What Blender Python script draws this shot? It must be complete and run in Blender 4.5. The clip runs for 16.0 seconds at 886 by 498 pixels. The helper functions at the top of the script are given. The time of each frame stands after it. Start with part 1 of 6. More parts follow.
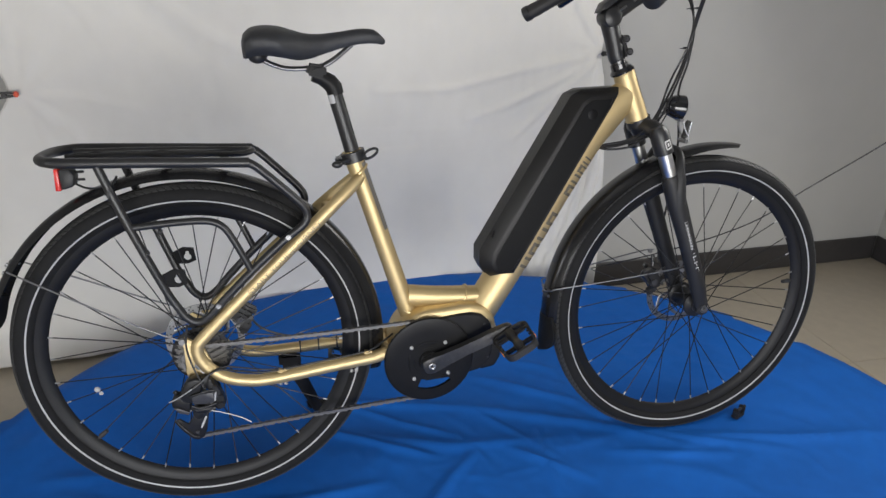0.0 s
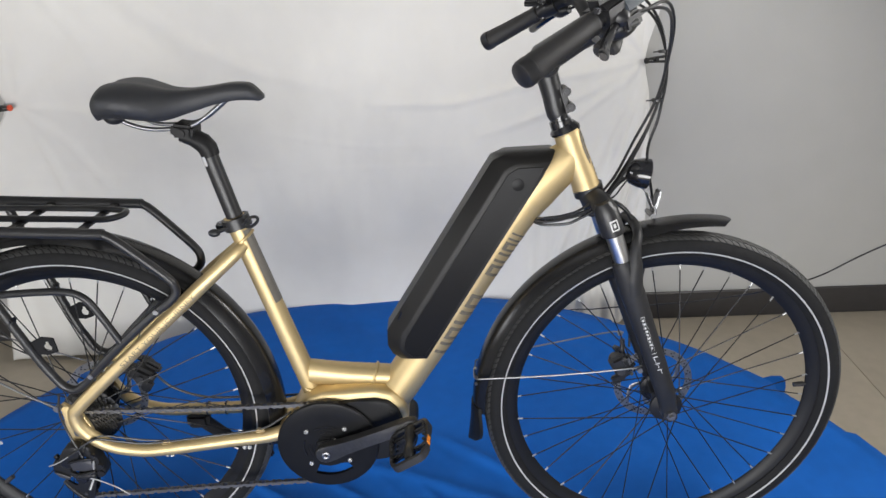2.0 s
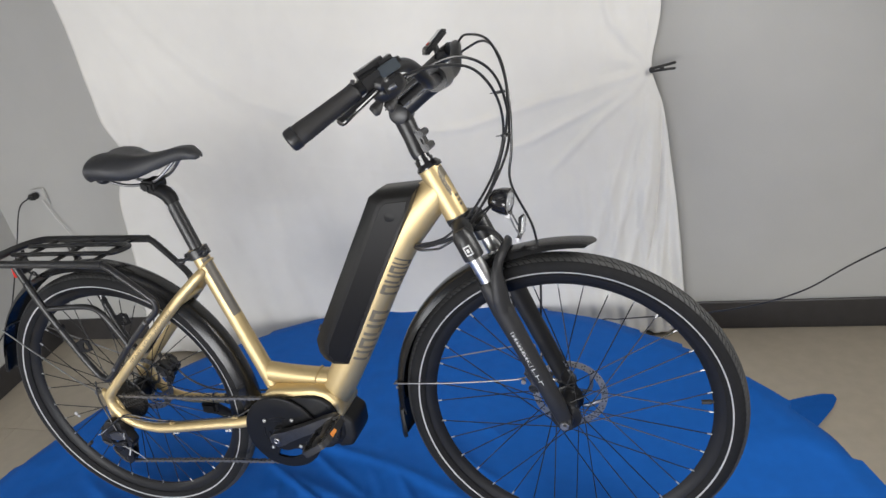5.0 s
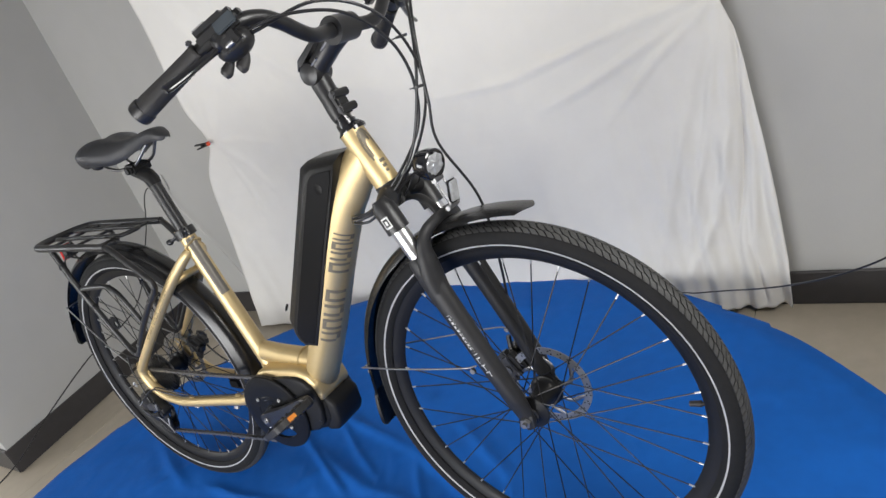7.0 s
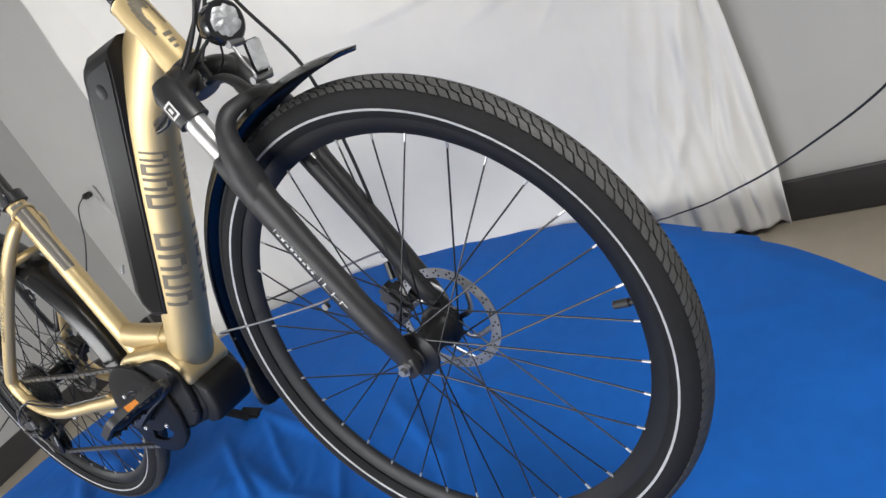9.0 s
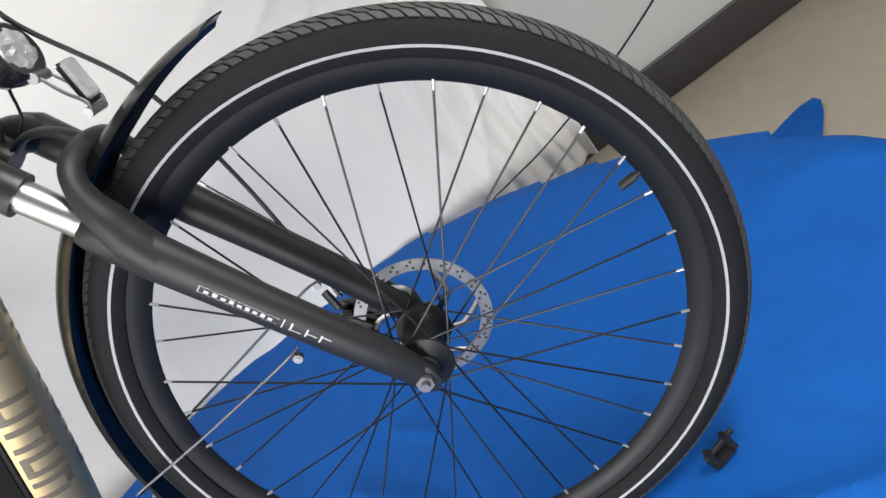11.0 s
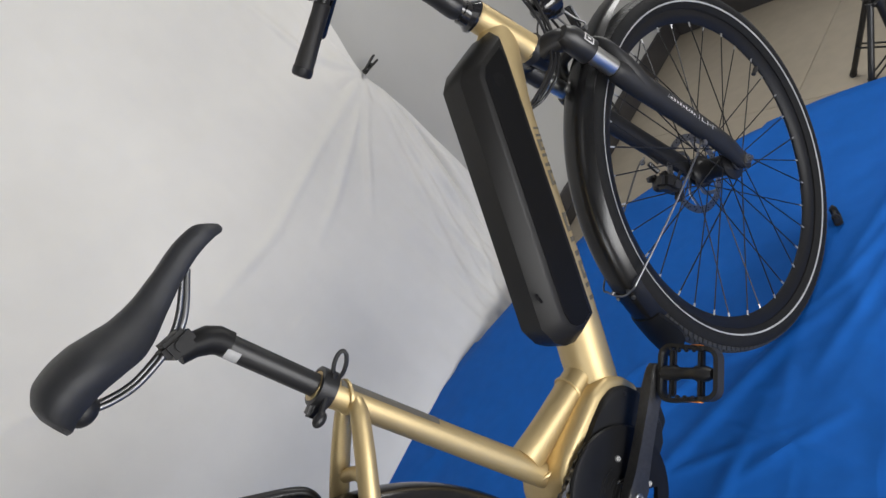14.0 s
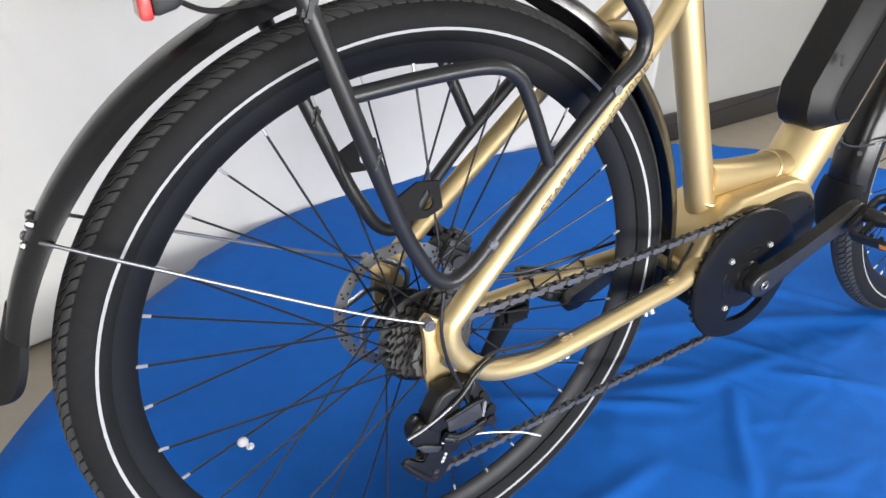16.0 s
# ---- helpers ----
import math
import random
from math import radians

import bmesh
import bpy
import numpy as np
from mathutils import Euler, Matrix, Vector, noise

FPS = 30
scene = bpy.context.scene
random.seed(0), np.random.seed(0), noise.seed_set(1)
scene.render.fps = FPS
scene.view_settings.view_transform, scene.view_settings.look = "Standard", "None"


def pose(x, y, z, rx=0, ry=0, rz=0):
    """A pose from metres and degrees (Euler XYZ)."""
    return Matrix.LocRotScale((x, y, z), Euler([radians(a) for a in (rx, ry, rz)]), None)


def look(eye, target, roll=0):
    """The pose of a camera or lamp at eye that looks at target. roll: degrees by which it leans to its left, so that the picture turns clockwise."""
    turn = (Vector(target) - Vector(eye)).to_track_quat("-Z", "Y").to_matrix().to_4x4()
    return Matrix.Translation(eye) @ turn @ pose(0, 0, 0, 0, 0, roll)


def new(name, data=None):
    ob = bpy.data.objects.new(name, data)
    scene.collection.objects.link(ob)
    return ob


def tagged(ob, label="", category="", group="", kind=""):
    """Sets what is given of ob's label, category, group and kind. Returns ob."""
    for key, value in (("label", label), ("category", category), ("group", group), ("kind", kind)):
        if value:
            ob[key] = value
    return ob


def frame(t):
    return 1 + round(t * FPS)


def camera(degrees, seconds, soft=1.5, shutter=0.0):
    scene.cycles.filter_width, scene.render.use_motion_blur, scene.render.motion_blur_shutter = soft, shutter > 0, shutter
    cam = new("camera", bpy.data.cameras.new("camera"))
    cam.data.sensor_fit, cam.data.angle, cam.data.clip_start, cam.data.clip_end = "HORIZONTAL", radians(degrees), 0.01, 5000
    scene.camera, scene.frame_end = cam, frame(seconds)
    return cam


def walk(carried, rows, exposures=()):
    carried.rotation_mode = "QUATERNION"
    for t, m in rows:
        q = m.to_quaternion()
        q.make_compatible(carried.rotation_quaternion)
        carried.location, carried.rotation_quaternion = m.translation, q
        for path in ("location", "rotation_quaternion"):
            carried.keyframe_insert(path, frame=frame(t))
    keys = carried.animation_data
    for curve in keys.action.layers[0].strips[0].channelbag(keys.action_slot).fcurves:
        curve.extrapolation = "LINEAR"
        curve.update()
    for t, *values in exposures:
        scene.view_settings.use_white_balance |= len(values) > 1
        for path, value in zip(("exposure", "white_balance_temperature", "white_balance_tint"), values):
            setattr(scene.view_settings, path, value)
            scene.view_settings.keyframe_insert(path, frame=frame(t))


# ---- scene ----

cam = camera(67.41, 16.0)
ROWS = [
    (0, 0.2204, -1.2477, 1.0872, 66.452, -1.080, -12.498),
    (0.5, 0.3353, -1.1770, 1.1045, 64.772, -0.336, -9.624),
    (1, 0.4877, -1.1298, 1.1537, 64.703, 0.905, -3.841),
    (1.5, 0.5947, -1.0621, 1.1940, 63.877, 1.251, -0.555),
    (2, 0.6960, -1.0204, 1.2214, 62.427, 0.718, -0.203),
    (2.5, 0.7621, -1.0664, 1.2588, 61.364, 1.454, 1.949),
    (3, 0.8599, -1.1307, 1.2978, 62.057, 3.515, 7.196),
    (3.5, 0.9563, -1.1686, 1.3024, 63.378, 4.990, 9.342),
    (4, 1.0937, -1.1609, 1.2971, 63.940, 8.069, 12.369),
    (4.5, 1.2255, -1.0836, 1.2864, 63.873, 8.936, 13.556),
    (4.7, 1.2566, -1.0846, 1.2917, 63.918, 9.166, 13.954),
    (6.8, 1.6862, -0.8145, 1.1303, 64.457, 18.465, 29.488),
    (7, 1.6703, -0.7766, 1.1121, 64.816, 18.894, 30.107),
    (7.5, 1.6855, -0.6853, 1.0593, 64.541, 20.097, 30.894),
    (8, 1.7397, -0.6164, 0.9906, 63.500, 21.727, 29.677),
    (8.5, 1.7320, -0.5621, 0.8833, 63.949, 23.317, 29.073),
    (9, 1.6738, -0.5357, 0.7581, 65.853, 25.825, 28.940),
    (9.2, 1.6577, -0.5226, 0.7050, 66.445, 26.616, 28.743),
    (11.3, 1.2679, -0.5546, 0.7433, 50.881, 38.909, -15.609),
    (11.5, 1.1784, -0.5926, 0.8033, 52.531, 40.041, -20.055),
    (12, 1.0135, -0.6431, 0.9861, 54.996, 43.789, -27.100),
    (12.5, 0.8108, -0.6139, 1.0798, 61.209, 49.032, -36.254),
    (13, 0.6394, -0.6404, 1.0837, 59.855, 47.201, -47.241),
    (13.5, 0.4389, -0.7084, 1.0850, 57.364, 45.296, -54.658),
    (14, 0.1844, -0.7038, 1.0606, 60.037, 38.726, -47.854),
    (14.5, -0.0199, -0.6504, 1.0038, 62.375, 32.649, -43.782),
    (15, -0.1081, -0.6393, 0.9382, 63.400, 14.639, -33.879),
    (15.5, -0.1506, -0.5997, 0.8948, 62.295, 7.829, -29.317),
    (16, -0.2462, -0.5122, 0.8174, 56.797, -0.828, -28.329),
]
walk(cam, [(t, pose(x, y, z, rx, ry, rz)) for t, x, y, z, rx, ry, rz in ROWS],
     exposures=[(0, -0.33), (0.5, -0.10), (1.5, 0.0), (4.5, -0.06), (8, 0.08), (9, 0.14), (11.5, 0.25), (12, -0.02), (12.5, -0.38), (13.5, -0.26), (14, -0.22), (14.5, -0.04), (15, 0.15), (15.5, 0.30), (16, 0.56)])

# ---- light ----
world = bpy.data.worlds.new("world")
scene.world = world
world.use_nodes = True
wn = world.node_tree.nodes
sky = wn.new("ShaderNodeTexSky")
sky.sky_type, sky.sun_disc, sky.sun_elevation, sky.sun_rotation = "NISHITA", False, radians(35), radians(200)
world.node_tree.links.new(sky.outputs[0], wn["Background"].inputs[0])
wn["Background"].inputs[1].default_value = 0.1


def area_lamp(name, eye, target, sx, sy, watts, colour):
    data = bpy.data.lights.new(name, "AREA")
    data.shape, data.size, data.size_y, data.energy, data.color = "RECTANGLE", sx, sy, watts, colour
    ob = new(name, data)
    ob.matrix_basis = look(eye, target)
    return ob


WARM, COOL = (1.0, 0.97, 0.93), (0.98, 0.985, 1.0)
# four fill lamps added out of view, overhead and in two added openings
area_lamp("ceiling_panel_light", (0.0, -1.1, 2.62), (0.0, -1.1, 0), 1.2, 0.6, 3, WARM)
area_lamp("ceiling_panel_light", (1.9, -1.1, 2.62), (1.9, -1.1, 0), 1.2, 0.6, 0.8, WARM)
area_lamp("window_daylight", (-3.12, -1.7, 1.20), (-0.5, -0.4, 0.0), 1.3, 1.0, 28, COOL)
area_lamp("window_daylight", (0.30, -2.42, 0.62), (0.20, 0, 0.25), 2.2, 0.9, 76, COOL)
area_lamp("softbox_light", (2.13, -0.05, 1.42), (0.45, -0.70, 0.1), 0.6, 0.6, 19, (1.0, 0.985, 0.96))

# ---- materials ----


def material(name, colour, rough=0.5, metal=0.0, vary=0.12, scale=40.0, bump=0.0, bump_scale=200.0, coat=0.0, spec=0.5,
             rough_vary=0.08, crease=0.0):
    m = bpy.data.materials.new(name)
    m.use_nodes = True
    nt = m.node_tree
    b = nt.nodes["Principled BSDF"]
    b.inputs["Roughness"].default_value = rough
    b.inputs["Metallic"].default_value = metal
    b.inputs["Coat Weight"].default_value = coat
    b.inputs["Coat Roughness"].default_value = 0.15
    b.inputs["Specular IOR Level"].default_value = spec
    co = nt.nodes.new("ShaderNodeTexCoord")
    n1 = nt.nodes.new("ShaderNodeTexNoise")
    n1.inputs["Scale"].default_value, n1.inputs["Detail"].default_value = scale, 6
    n2 = nt.nodes.new("ShaderNodeTexNoise")
    n2.inputs["Scale"].default_value, n2.inputs["Detail"].default_value = scale * 0.09, 3
    for n in (n1, n2):
        nt.links.new(co.outputs["Object"], n.inputs["Vector"])
    mixf = nt.nodes.new("ShaderNodeMath")
    mixf.operation = "ADD"
    nt.links.new(n1.outputs["Fac"], mixf.inputs[0])
    nt.links.new(n2.outputs["Fac"], mixf.inputs[1])
    ramp = nt.nodes.new("ShaderNodeMapRange")
    ramp.inputs["From Min"].default_value, ramp.inputs["From Max"].default_value = 0.6, 1.4
    ramp.inputs["To Min"].default_value, ramp.inputs["To Max"].default_value = 1 - vary, 1 + vary
    nt.links.new(mixf.outputs[0], ramp.inputs["Value"])
    mul = nt.nodes.new("ShaderNodeVectorMath")
    mul.operation = "SCALE"
    mul.inputs[0].default_value = colour
    nt.links.new(ramp.outputs[0], mul.inputs["Scale"])
    nt.links.new(mul.outputs[0], b.inputs["Base Color"])
    rr = nt.nodes.new("ShaderNodeMapRange")
    rr.inputs["To Min"].default_value, rr.inputs["To Max"].default_value = max(rough - rough_vary, 0.02), min(rough + rough_vary, 1)
    nt.links.new(n2.outputs["Fac"], rr.inputs["Value"])
    nt.links.new(rr.outputs[0], b.inputs["Roughness"])
    if bump:
        n3 = nt.nodes.new("ShaderNodeTexNoise")
        n3.inputs["Scale"].default_value, n3.inputs["Detail"].default_value = bump_scale, 4
        nt.links.new(co.outputs["Object"], n3.inputs["Vector"])
        bm_ = nt.nodes.new("ShaderNodeBump")
        bm_.inputs["Strength"].default_value, bm_.inputs["Distance"].default_value = bump, 0.002
        nt.links.new(n3.outputs["Fac"], bm_.inputs["Height"])
        nt.links.new(bm_.outputs[0], b.inputs["Normal"])
        if crease:
            # thin sharp creases of folded cloth
            n4 = nt.nodes.new("ShaderNodeTexNoise")
            n4.noise_type = "RIDGED_MULTIFRACTAL"
            n4.inputs["Scale"].default_value, n4.inputs["Detail"].default_value = 4.4, 4
            n4.inputs["Distortion"].default_value = 0.6
            nt.links.new(co.outputs["Object"], n4.inputs["Vector"])
            b2 = nt.nodes.new("ShaderNodeBump")
            b2.inputs["Strength"].default_value, b2.inputs["Distance"].default_value = crease, 0.03
            nt.links.new(n4.outputs["Fac"], b2.inputs["Height"])
            nt.links.new(bm_.outputs[0], b2.inputs["Normal"])
            nt.links.new(b2.outputs[0], b.inputs["Normal"])
    return m


GOLD = material("champagne_gold_paint", (0.590, 0.457, 0.240), 0.48, 0.80, 0.04, 60, 0.05, 900, coat=0.08)
BLACK_SATIN = material("satin_black_paint", (0.014, 0.014, 0.015), 0.38, 0.0, 0.15, 50, 0.05, 700)
BLACK_POWDER = material("black_powder_coat", (0.014, 0.014, 0.015), 0.85, 0.0, 0.2, 60, 0.1, 900, spec=0.15)
BLACK_MATT = material("matt_black_paint", (0.016, 0.016, 0.017), 0.48, 0.0, 0.2, 60, 0.1, 900, spec=0.38)
GUARD = material("semi_gloss_black_guard", (0.009, 0.009, 0.0095), 0.24, 0.0, 0.12, 30, 0.03, 400, spec=0.42)
SPOKE = material("black_spoke_steel", (0.008, 0.008, 0.009), 0.42, 0.0, 0.1, 50, spec=0.4)
RIM = material("black_anodised_rim", (0.010, 0.010, 0.011), 0.45, 0.0, 0.15, 50, spec=0.25)
FLAP = material("black_flap_rubber", (0.008, 0.008, 0.008), 0.45, 0.0, 0.2, 60, 0.1, 700, spec=0.22)
MOTOR = material("black_motor_casting", (0.010, 0.010, 0.0105), 0.50, 0.0, 0.2, 60, 0.1, 900, spec=0.22)
BLACK_GLOSS = material("gloss_black", (0.010, 0.010, 0.012), 0.12, 0.0, 0.1, 30, coat=0.5)
BATTERY = material("battery_plastic", (0.010, 0.0096, 0.0092), 0.38, 0.0, 0.12, 60, 0.12, 1500, spec=0.24)
BATTERY_SIDE = material("battery_side_plate", (0.006, 0.006, 0.0065), 0.30, 0.0, 0.1, 40, spec=0.14)
RUBBER = material("tyre_rubber", (0.012, 0.012, 0.0125), 0.74, 0.0, 0.22, 90, 0.25, 600, spec=0.18)
TREAD = material("dusty_tread_rubber", (0.042, 0.042, 0.041), 0.62, 0.0, 0.25, 90, 0.3, 500)
GRIP = material("grip_rubber", (0.024, 0.023, 0.023), 0.55, 0.0, 0.15, 80, 0.25, 1200)
VINYL = material("saddle_vinyl", (0.020, 0.021, 0.024), 0.48, 0.0, 0.15, 80, 0.3, 1100)
STRIPE = material("reflective_stripe", (0.41, 0.41, 0.41), 0.5, 0.0, 0.12, 200, 0.1, 900)
STEEL = material("bright_steel", (0.24, 0.24, 0.245), 0.42, 1.0, 0.05, 80)
ROTOR = material("brushed_rotor_steel", (0.27, 0.27, 0.27), 0.38, 1.0, 0.08, 300, 0.1, 800)
DARK_STEEL = material("dark_sprocket_steel", (0.13, 0.125, 0.118), 0.42, 0.85, 0.25, 200)
CHAIN = material("black_chain_steel", (0.16, 0.155, 0.148), 0.40, 0.75, 0.3, 300)
RINGPAINT = material("black_ring_paint", (0.009, 0.009, 0.0095), 0.36, 0.0, 0.2, 50, 0.05, 500, spec=0.16)
MECH = material("black_alloy_casting", (0.012, 0.012, 0.013), 0.36, 0.0, 0.2, 120, 0.1, 700, spec=0.28)
MECH_GREY = material("dark_grey_link_plate", (0.050, 0.050, 0.055), 0.42, 0.3, 0.15, 120, 0.1, 700)
CRANK = material("speckled_satin_crank", (0.048, 0.047, 0.047), 0.34, 0.55, 0.35, 160, 0.15, 600)
CHROME = material("chrome_stanchion", (0.66, 0.66, 0.66), 0.32, 1.0, 0.02, 50)
AMBER = material("amber_reflector", (0.90, 0.30, 0.03), 0.3, 0.0, 0.15, 400, 0.6, 900)
RED = material("red_tail_lens", (0.55, 0.02, 0.015), 0.15, 0.0, 0.1, 300, 0.3, 900, coat=0.4)
LENS = material("clear_lamp_lens", (0.46, 0.47, 0.48), 0.2, 0.3, 0.3, 120, 0.5, 350)
WHITE_PRINT = material("white_print", (0.58, 0.58, 0.57), 0.5, 0.0, 0.06, 300)
SLOGAN = material("faint_slogan_print", (0.21, 0.175, 0.11), 0.45, 0.5, 0.08, 200)
LETTER = material("faded_grey_lettering", (0.145, 0.125, 0.09), 0.5, 0.15, 0.1, 200)
STICKER = material("grey_sticker", (0.19, 0.175, 0.15), 0.4, 0.4, 0.12, 300)
SCREEN = material("display_glass", (0.05, 0.06, 0.07), 0.08, 0.0, 0.1, 40, coat=0.6)
CABLE = material("cable_sheath", (0.014, 0.014, 0.015), 0.35, 0.0, 0.1, 60)
WHITE_CABLE = material("white_cable_sheath", (0.55, 0.54, 0.52), 0.45, 0.0, 0.1, 60)
BLUE = material("blue_sheet_cloth", (0.006, 0.104, 0.43), 0.72, 0.0, 0.10, 30, 0.35, 900, spec=0.16, crease=0.5)
SHEET = material("white_sheet_cloth", (0.77, 0.752, 0.712), 0.9, 0.0, 0.03, 14, 0.3, 700, spec=0.15, crease=0.12)
WALL = material("grey_white_wall_paint", (0.46, 0.455, 0.436), 0.75, 0.0, 0.035, 8, 0.2, 160)
CEIL = material("unseen_ceiling_grey", (0.34, 0.34, 0.335), 0.8, 0.0, 0.03, 8)
BASE = material("dark_skirting", (0.045, 0.042, 0.042), 0.4, 0.0, 0.18, 30, 0.08, 300)
TILE = material("beige_floor_tile", (0.44, 0.385, 0.30), 0.32, 0.0, 0.10, 22, 0.05, 200)
NIPPLE = material("dull_nickel", (0.45, 0.45, 0.45), 0.45, 0.6, 0.1, 200)
GROUT = material("floor_grout", (0.22, 0.195, 0.155), 0.9, 0.0, 0.15, 60)
CLIP_BLACK = material("clip_plastic", (0.02, 0.02, 0.02), 0.45)
CLIP_ORANGE = material("clip_orange_tip", (0.75, 0.09, 0.03), 0.45)

# ---- mesh helpers ----


def link_mesh(name, bm, mat, parent=None, label="", smooth=True, kind=""):
    me = bpy.data.meshes.new(name)
    bmesh.ops.recalc_face_normals(bm, faces=bm.faces)
    bm.to_mesh(me)
    bm.free()
    me.materials.append(mat)
    if smooth:
        me.shade_smooth()
        me.set_sharp_from_angle(angle=radians(38))
    ob = new(name, me)
    if parent:
        ob.parent = parent
    if label:
        ob["label"] = label
    if kind:
        ob["kind"] = kind
    return ob


def part(name, bm, mat, parent, label="", smooth=True):
    return link_mesh(name, bm, mat, parent, label, smooth)


def curve_points(pts, k=6):
    """A smooth line through points."""
    p = [Vector(v) for v in pts]
    p = [2 * p[0] - p[1]] + p + [2 * p[-1] - p[-2]]
    out = []
    for i in range(1, len(p) - 2):
        a, b, c, d = p[i - 1 : i + 3]
        for j in range(k):
            t = j / k
            out.append(0.5 * (2 * b + (c - a) * t + (2 * a - 5 * b + 4 * c - d) * t * t + (3 * b - a - 3 * c + d) * t**3))
    return out + [p[-2]]


class Sweep:
    """A tube along a line; a radius per point, or (across, sideways) where side is the sideways axis."""

    def __init__(self, pts, radii, k=0, side=None):
        n = len(pts)
        rad = [r if isinstance(r, (tuple, list)) else (r, r) for r in (radii if isinstance(radii, list) else [radii] * n)]
        if k:
            c = curve_points(pts, k)
            m = len(c)
            rad = [tuple(np.interp(i / (m - 1) * (n - 1), range(n), [r[q] for r in rad]) for q in (0, 1)) for i in range(m)]
            pts = c
        self.c, self.rad = [Vector(p) for p in pts], rad
        self.frames, last = [], None
        for i, p in enumerate(self.c):
            tan = (self.c[min(i + 1, len(self.c) - 1)] - self.c[max(i - 1, 0)]).normalized()
            if side is not None:
                y = (Vector(side) - tan * tan.dot(Vector(side))).normalized()
            elif last is None:
                y = tan.orthogonal().normalized()
            else:
                y = (last - tan * tan.dot(last)).normalized()
            last = y
            self.frames.append((tan, y.cross(tan), y))

    def ring(self, i, ang, off=0.0):
        _, n, y = self.frames[i]
        a, b = self.rad[i]
        return self.c[i] + n * ((a + off) * math.cos(ang)) + y * ((b + off) * math.sin(ang))

    def at(self, s, ang, off=0.0):
        f = s * (len(self.c) - 1)
        i = min(int(f), len(self.c) - 2)
        return self.ring(i, ang, off).lerp(self.ring(i + 1, ang, off), f - i)

    def build(self, bm, seg=14, caps=True, closed=False):
        rows = [[bm.verts.new(self.ring(i, 2 * math.pi * j / seg)) for j in range(seg)] for i in range(len(self.c))]
        pairs = list(zip(rows[:-1], rows[1:])) + ([(rows[-1], rows[0])] if closed else [])
        for r0, r1 in pairs:
            for j in range(seg):
                bm.faces.new((r0[j], r0[(j + 1) % seg], r1[(j + 1) % seg], r1[j]))
        if caps and not closed:
            bm.faces.new(rows[0])
            bm.faces.new(rows[-1][::-1])
        return bm

    def patch(self, bm, s0, s1, a0, a1, off=0.0006, ns=6, na=5):
        """A thin label that lies on the tube."""
        g = [[bm.verts.new(self.at(s0 + (s1 - s0) * i / ns, radians(a0 + (a1 - a0) * j / na), off)) for j in range(na + 1)] for i in range(ns + 1)]
        for i in range(ns):
            for j in range(na):
                bm.faces.new((g[i][j], g[i + 1][j], g[i + 1][j + 1], g[i][j + 1]))
        return bm


def tube(pts, radii, k=0, seg=14, side=None, bm=None, closed=False):
    return Sweep(pts, radii, k, side).build(bm or bmesh.new(), seg, closed=closed)


def lathe(bm, profile, centre, seg=48, closed=True, axis="y", a0=0.0, a1=360.0):
    """Turns (radius, offset along the axis) about an axis through centre."""
    full = abs(a1 - a0) >= 359.9
    n = seg if full else seg + 1
    rows = []
    for i in range(n):
        a = radians(a0 + (a1 - a0) * i / seg)
        row = []
        for r, h in profile:
            if axis == "y":
                v = (r * math.cos(a), h, r * math.sin(a))
            elif axis == "z":
                v = (r * math.cos(a), r * math.sin(a), h)
            else:
                v = (h, r * math.cos(a), r * math.sin(a))
            row.append(bm.verts.new(Vector(centre) + Vector(v)))
        rows.append(row)
    m = len(profile)
    for i in range(seg):
        r0, r1 = rows[i], rows[(i + 1) % n]
        for j in range(m if closed else m - 1):
            bm.faces.new((r0[j], r0[(j + 1) % m], r1[(j + 1) % m], r1[j]))
    if not full and closed:
        bm.faces.new(rows[0])
        bm.faces.new(rows[-1][::-1])
    return bm


def slab(bm, outline, y0, y1, bevel=0.0, segs=2, m=None):
    """A plate with an (x, z) outline between two y, edges rounded."""
    sub = bmesh.new()
    low = [sub.verts.new((x, y0, z)) for x, z in outline]
    high = [sub.verts.new((x, y1, z)) for x, z in outline]
    n = len(outline)
    sub.faces.new(low)
    sub.faces.new(high[::-1])
    for i in range(n):
        sub.faces.new((low[i], high[i], high[(i + 1) % n], low[(i + 1) % n]))
    if bevel:
        bmesh.ops.bevel(sub, geom=list(sub.edges), offset=bevel, segments=segs, affect="EDGES", profile=0.5, clamp_overlap=True)
    if m is not None:
        sub.transform(m)
    join(bm, sub)
    return bm


def join(bm, sub):
    me = bpy.data.meshes.new("tmp")
    sub.to_mesh(me)
    sub.free()
    bm.from_mesh(me)
    bpy.data.meshes.remove(me)
    return bm


def box(bm, centre, size, bevel=0.0, turn=None, segs=2):
    sub = bmesh.new()
    bmesh.ops.create_cube(sub, size=1.0)
    sub.transform(Matrix.Diagonal((*size, 1)))
    if bevel:
        bmesh.ops.bevel(sub, geom=list(sub.edges), offset=bevel, segments=segs, affect="EDGES", clamp_overlap=True)
    sub.transform(Matrix.Translation(centre) @ (turn or Matrix.Identity(4)))
    return join(bm, sub)


def rod(bm, a, b, r, seg=10, r2=None):
    return tube([a, b], [r, r2 if r2 is not None else r], seg=seg, bm=bm)


def ball(bm, centre, r, scale=(1, 1, 1), turn=None, u=16, v=10):
    sub = bmesh.new()
    bmesh.ops.create_uvsphere(sub, u_segments=u, v_segments=v, radius=r)
    sub.transform(Matrix.Translation(centre) @ (turn or Matrix.Identity(4)) @ Matrix.Diagonal((*scale, 1)))
    return join(bm, sub)


